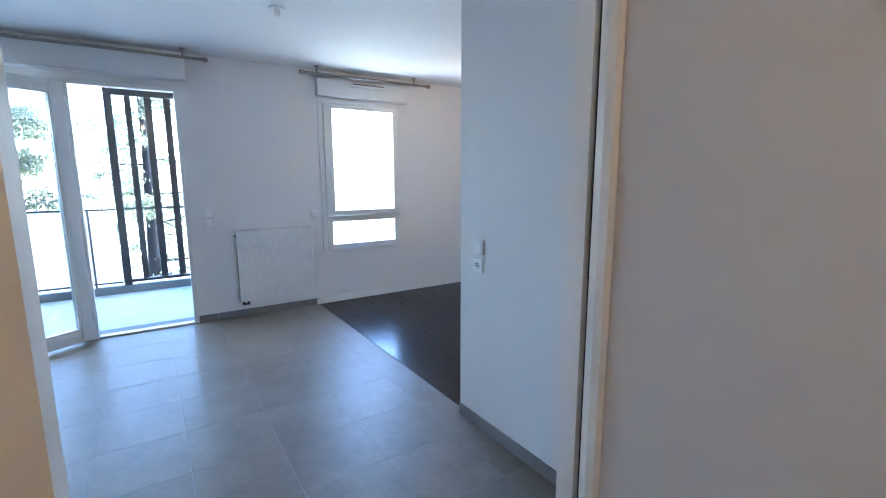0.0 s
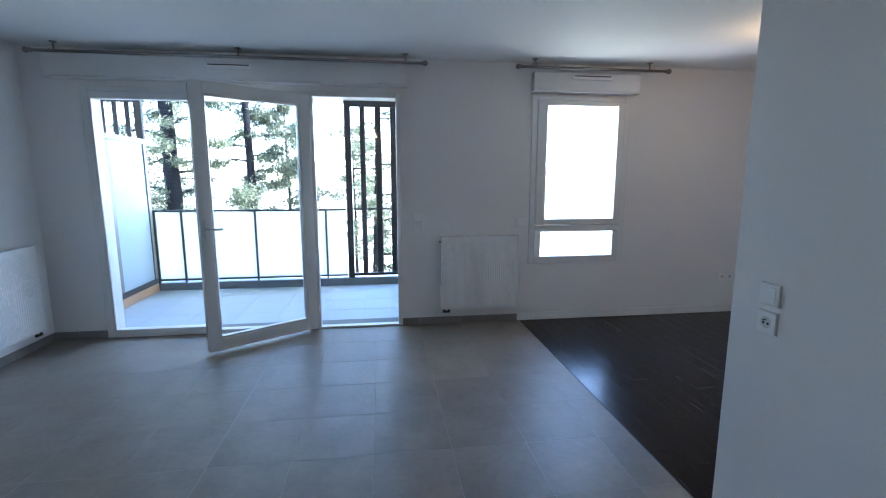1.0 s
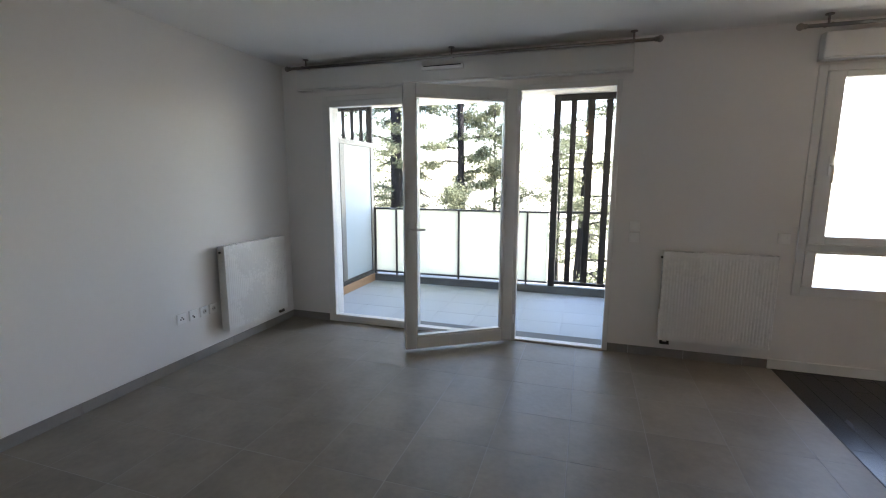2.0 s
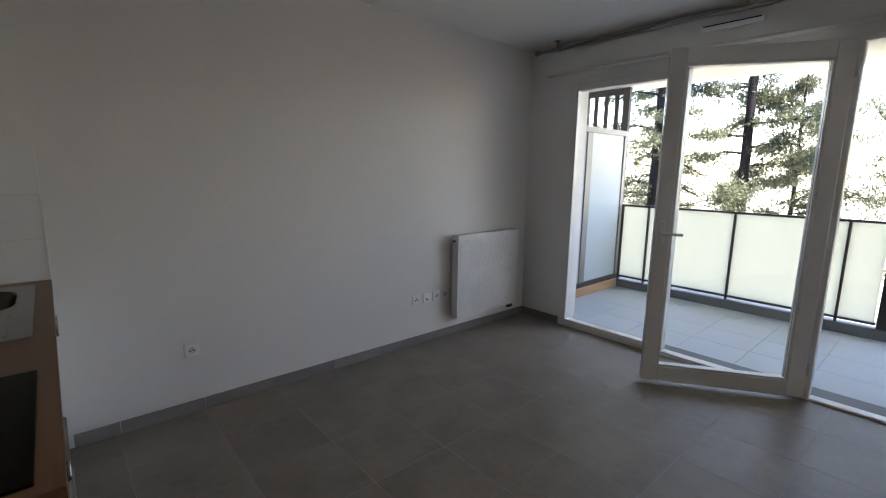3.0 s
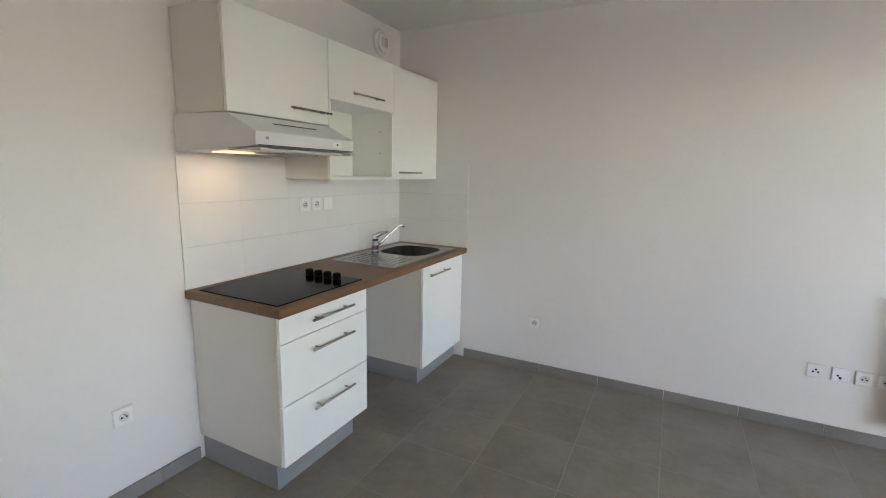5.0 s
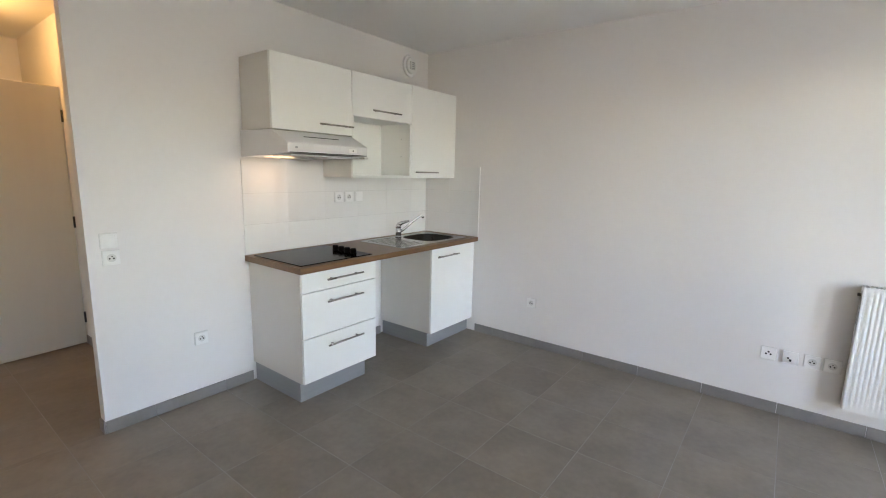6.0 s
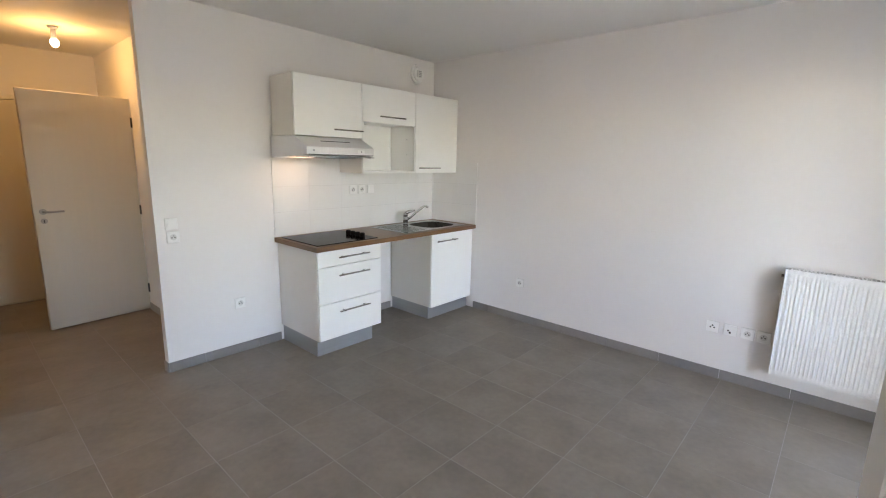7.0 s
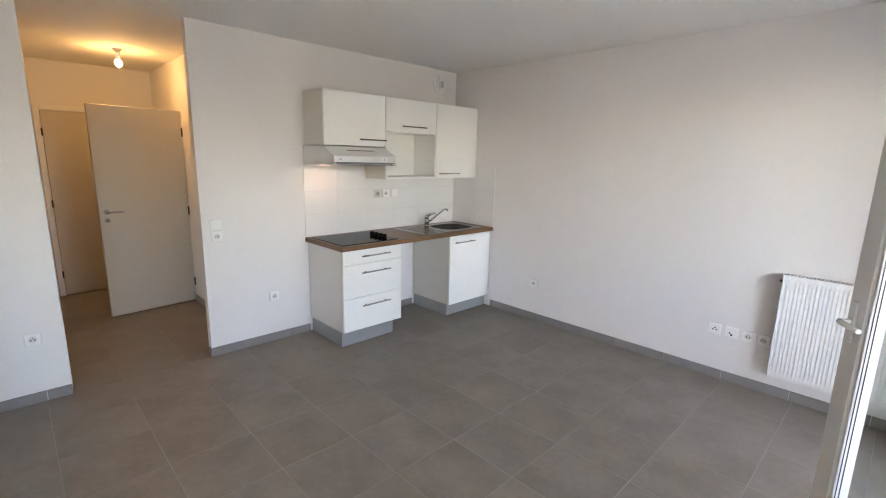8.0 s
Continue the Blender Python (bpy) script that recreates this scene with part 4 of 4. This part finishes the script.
def slatted_screen(x0, x1, slats, label):
    ob = thing("slatted_screen", ((x0 + x1) / 2, BY, 0.075), label, "slatted screen", "balcony screens")
    part("stile", boxes((x0, x0 + 0.085, BY - 0.03, BY + 0.03, 0.076, 2.50), bev=0.004), M_SLAT, ob)
    part("stile", boxes((x1 - 0.085, x1, BY - 0.03, BY + 0.03, 0.076, 2.50), bev=0.004), M_SLAT, ob)
    part("head_rail", boxes((x0 + 0.085, x1 - 0.085, BY - 0.03, BY + 0.03, 2.425, 2.50), bev=0.004), M_SLAT, ob)
    part("foot_rail", boxes((x0 + 0.085, x1 - 0.085, BY - 0.03, BY + 0.03, 0.105, 0.145), bev=0.004), M_SLAT, ob)
    for z, h in ((1.035, 0.028), (1.78, 0.012)):
        part("cross_bar", boxes((x0 + 0.085, x1 - 0.085, BY + 0.012, BY + 0.026, z, z + h)), M_IRON, ob)
    for s, w in slats:
        part("slat", boxes((s - w / 2, s + w / 2, BY - 0.012, BY + 0.010, 0.147, 2.423), bev=0.003), M_SLAT, ob)
    return ob


slatted_screen(2.515, 3.40, ((2.755, 0.07), (2.965, 0.080), (3.17, 0.08)), "dark stained slatted wooden screen beside the balustrade")
slatted_screen(-0.66, -0.006, ((-0.47, 0.055), (-0.325, 0.055), (-0.18, 0.055)), "dark stained slatted wooden screen behind the opal glass divider")

div = thing("balcony_divider", (-0.05, 5.4, -0.03), "grey framed opal glass divider on a wooden board", "divider")
DX = 0.0
part("base_board", boxes((DX - 0.02, DX + 0.02, T1 + 0.01, BY - 0.04, -0.029, 0.085), bev=0.004), M_BOARD, div, "tan wooden base board")
part("bottom_rail", boxes((DX - 0.018, DX + 0.018, T1 + 0.01, BY - 0.04, 0.087, 0.15), bev=0.003), M_IRON, div, "dark bottom rail")
part("top_rail", boxes((DX - 0.02, DX + 0.02, T1 + 0.01, BY - 0.04, 1.90, 1.965), bev=0.003), M_GREYFRAME, div)
for y0, y1, m in ((T1 + 0.01, T1 + 0.07, M_GREYFRAME), (5.30, 5.41, M_GREYFRAME), (BY - 0.105, BY - 0.04, M_GREYFRAME)):
    part("post", boxes((DX - 0.019, DX + 0.019, y0, y1, 0.151, 1.899), bev=0.003), m, div)
for y0, y1 in ((T1 + 0.071, 5.299), (5.411, BY - 0.106)):
    part("pane", boxes((DX - 0.004, DX + 0.004, y0, y1, 0.151, 1.899)), M_SCREENGLASS, div, "opal glass pane")


# ---- trees ----
def tree(x, y, h, r, seed, low, spread, leaves, label, size=0.055, limbs=30):
    """Tapered trunk, level limbs with side twigs, and flat sprays of leaves along them."""
    rng = random.Random(seed)
    ob = thing("tree", (x, y, -3.3), label, "tree", "trees beyond the balcony")
    bm = bmesh.new()
    z0 = -3.35
    spine = []
    px, py = x, y
    for k in range(9):
        spine.append((px, py, z0 + h * k / 8))
        px += rng.uniform(-0.03, 0.03)
        py += rng.uniform(-0.06, 0.06)
    sweep(bm, spine, [r * (1.25 if k == 0 else 1 - 0.1 * k) for k in range(9)], 12)
    sprays = []
    for k in range(limbs):
        u = low + (0.98 - low) * (k + rng.random()) / limbs
        i = min(7, int(u * 8))
        p = Vector(spine[i]).lerp(Vector(spine[i + 1]), u * 8 - i)
        ang = rng.uniform(0, 2 * math.pi)
        ln = spread * (1.15 - 0.6 * u) * rng.uniform(0.5, 1.25)
        ahead = Vector((math.cos(ang), math.sin(ang), 0))
        mid = p + ahead * ln * 0.5 + Vector((0, 0, ln * rng.uniform(0.0, 0.16)))
        end = p + ahead * ln + Vector((0, 0, ln * rng.uniform(-0.22, 0.12)))
        w = r * (1 - u) * 0.22 + 0.010
        sweep(bm, [p, mid, end], [w, w * 0.6, w * 0.25], 6)
        for q in range(9):
            f = 0.06 + 0.94 * (q + rng.random()) / 9
            a = p.lerp(mid, f * 2) if f < 0.5 else mid.lerp(end, f * 2 - 1)
            turn_to = ang + rng.choice((-1, 1)) * rng.uniform(0.5, 1.2)
            b = a + Vector((math.cos(turn_to), math.sin(turn_to), rng.uniform(-0.75, 0.45))) * ln * rng.uniform(0.15, 0.5)
            sweep(bm, [a, b], [w * 0.35, w * 0.12], 5)
            if rng.random() < 0.7:
                sprays.append((a, b, rng.uniform(0.4, 1.6)))
    part("trunk", bm, M_BARK, ob)
    weights = [wt for _, _, wt in sprays]
    verts, faces = [], []
    for a, b, _ in rng.choices(sprays, weights, k=leaves):
        c = a.lerp(b, rng.uniform(0.05, 1.15)) + Vector((rng.gauss(0, 0.11), rng.gauss(0, 0.11), rng.gauss(0, 0.075)))
        q = Euler((rng.gauss(0, 0.9), rng.gauss(0, 0.9), rng.uniform(0, 6.3))).to_matrix()
        s = size * rng.uniform(0.5, 1.2)
        base = len(verts)
        for dx, dy in ((-s, 0), (-s * 0.2, -s * 0.36), (s, 0), (-s * 0.2, s * 0.36)):
            verts.append(c + q @ Vector((dx, dy, 0)))
        faces.append((base, base + 1, base + 2, base + 3))
    me = bpy.data.meshes.new("crown")
    me.from_pydata([tuple(v - BASE[ob]) for v in verts], [], faces)
    me.materials.append(M_LEAF)
    crown = new("crown", me)
    crown.parent = ob
    return ob


tree(-2.96, 14.0, 13.0, 0.27, 3, 0.22, 1.9, 26000, "tall dark-trunked conifer with flat leafy sprays", limbs=44)
tree(-0.78, 14.0, 12.0, 0.17, 7, 0.20, 1.7, 32000, "tall conifer with sparse level branches", limbs=40)
tree(0.12, 14.6, 7.2, 0.09, 11, 0.34, 1.6, 22000, "slender young tree with thin branches", limbs=32)
tree(2.82, 14.0, 9.0, 0.22, 15, 0.10, 1.9, 12000, "thick-trunked tree behind the slatted screen", limbs=26)
tree(2.0, 18.0, 7.0, 0.08, 43, 0.22, 2.0, 15000, "lower leafy tree behind the balustrade", limbs=22)
tree(-7.5, 16.0, 12.0, 0.20, 19, 0.12, 3.0, 24000, "leafy tree beside the dark trunk", limbs=40)
tree(-4.7, 17.5, 12.0, 0.17, 37, 0.16, 2.0, 22000, "leafy tree close behind the dark trunk", limbs=40)
tree(5.6, 21.0, 8.0, 0.12, 41, 0.10, 2.6, 14000, "leafy tree beyond the slatted screen", limbs=28)
tree(-12.0, 22.0, 12.0, 0.26, 23, 0.10, 3.6, 16000, "leafy tree further off", limbs=36)
tree(10.5, 34.0, 4.2, 0.12, 29, 0.15, 1.6, 2000, "small bushy tree far across the lawn")
tree(13.5, 36.0, 4.0, 0.12, 31, 0.15, 1.8, 2000, "small bushy tree far across the lawn")

# ---- baseboards ----
def skirting(name, label, runs, material, h, pitch):
    """Runs of (axis, fixed, side, from, to): pieces along an axis, with the wall at fixed and the room at side."""
    ob = thing(name, (0, 0, 0), label, "baseboard", kind="structure")
    for axis, fixed, side, a, b, offset in runs:
        p = a
        nxt = a + offset
        while p < b - 0.001:
            q = min(nxt, b)
            lo, hi = sorted((fixed + side * 0.0004, fixed + side * 0.010))
            row = (p + 0.0012, q - 0.0012, lo, hi, 0.0002, h) if axis == "x" else (lo, hi, p + 0.0012, q - 0.0012, 0.0002, h)
            part("baseboard_tile", boxes(row, bev=0.0012), material, ob)
            p, nxt = q, q + pitch
    return ob


PX, PY = 0.4245, 0.431
skirting("baseboard", "grey tile baseboard round the living room", (
    ("y", 0, 1, 0.632, D, 0.20), ("x", D, -1, 0.010, FD[0], 0.2), ("x", D, -1, FD[1], PQ - 0.03, 0.17),
    ("x", 0, 1, 1.88, KX, 0.2), ("x", 0, 1, 0.632, 1.262, 0.2), ("x", 0, 1, LX, SWX, 0.13), ("y", SWX, -1, 0.010, SWY, 0.25),
    ("y", KX, 1, -0.072, 0.010, 0.2), ("y", HALLX, 1, -1.66, -0.072, 0.3), ("x", HALLY, 1, HALLX, 2.604, 0.3), ("x", HALLY, 1, 3.511, LX, 0.3), ("y", LX, -1, HALLY, -1.70, 0.3)), M_SKIRT, 0.072, PX)
solid("baseboard_alcove", boxes((PQ - 0.028, FX, D - 0.013, D - 0.0005, 0.001, 0.080), (FX - 0.013, FX - 0.0005, SWY, D - 0.014, 0.001, 0.080),
                                (SWX + 0.08, FX - 0.014, SWY + 0.0005, SWY + 0.013, 0.001, 0.080), bev=0.002), M_TRIM,
      "white wooden baseboard of the sleeping alcove", "baseboard", kind="structure")

# ---- floors, piece by piece ----
floor = solid("floor", boxes((-0.2, PQ, -0.002, T0 + 0.07, -0.12, -0.0006), (HALLX - 1.2, LX + 0.67, HALLY - 0.1, -0.002, -0.12, -0.0006)), M_GROUT,
              "grey porcelain tiled floor with pale joints", "floor", kind="structure")


def tile_mesh(name, w, d, t, bev, material):
    bm = box(bmesh.new(), 0, w, 0, d, -t, 0, bev)
    me = bpy.data.meshes.new(name)
    bm.to_mesh(me)
    bm.free()
    me.materials.append(material)
    return me


tiles = {}


def lay(owner, name, x0, x1, y0, y1, material, z, t=0.02, bev=0.0006):
    w, d = round(x1 - x0, 4), round(y1 - y0, 4)
    if w < 0.004 or d < 0.004:
        return
    key = (name, w, d)
    if key not in tiles:
        tiles[key] = tile_mesh(name, w, d, t, bev, material)
    ob = new(name, tiles[key])
    ob.location = (x0, y0, z)
    ob.parent = owner


J = 0.0014
xs = sorted(4.200 - PX * k for k in range(-1, 12))
ys = sorted(2.112 + PY * k for k in range(-12, 6))
for xa, xb in zip(xs, xs[1:]):
    for ya, yb in zip(ys, ys[1:]):
        for rx0, rx1, ry0, ry1 in ((0.0, PQ - 0.003, 0.0, D), (HALLX, LX + 0.6, HALLY, -0.0)):
            a, b, c_, d_ = max(xa, rx0), min(xb, rx1), max(ya, ry0), min(yb, ry1)
            if b - a > 0.012 and d_ - c_ > 0.012:
                lay(floor, "tile", a + J, b - J, c_ + J, d_ - J, M_TILE, 0.0)

wood_floor = solid("floor_alcove", boxes((PQ, FX, SWY, D, -0.12, -0.004)), M_DARK, "black-brown laminate plank floor of the sleeping alcove", "floor", kind="structure")
solid("floor_strip", boxes((PQ - 0.0025, PQ + 0.004, SWY, D - 0.014, -0.02, 0.0008)), M_DARK, "thin dark joint between tiles and laminate", "joint", kind="structure")
rng = random.Random(5)
x = PQ + 0.004
while x < FX:
    w = min(0.128, FX - x)
    y = SWY - rng.uniform(0, 1.1)
    while y < D:
        a, b = max(y, SWY), min(y + 1.2, D)
        lay(wood_floor, "plank", x + 0.0006, x + w - 0.0006, a + 0.0006, b - 0.0006, M_PLANK, -0.0005, 0.010, 0.0010)
        y += 1.2
    x += 0.128

xs = [-1.3 + 0.452 * k for k in range(12)]
ys = [T1 + 0.02 + 0.42 * k for k in range(5)]
for xa in xs:
    for ya in ys:
        lay(bal, "tile", xa + 0.001, min(xa + 0.452, 3.418) - 0.001, ya + 0.0015, min(ya + 0.42, BY - 0.034) - 0.0015, M_BALTILE, -0.0235, 0.011, 0.0008)
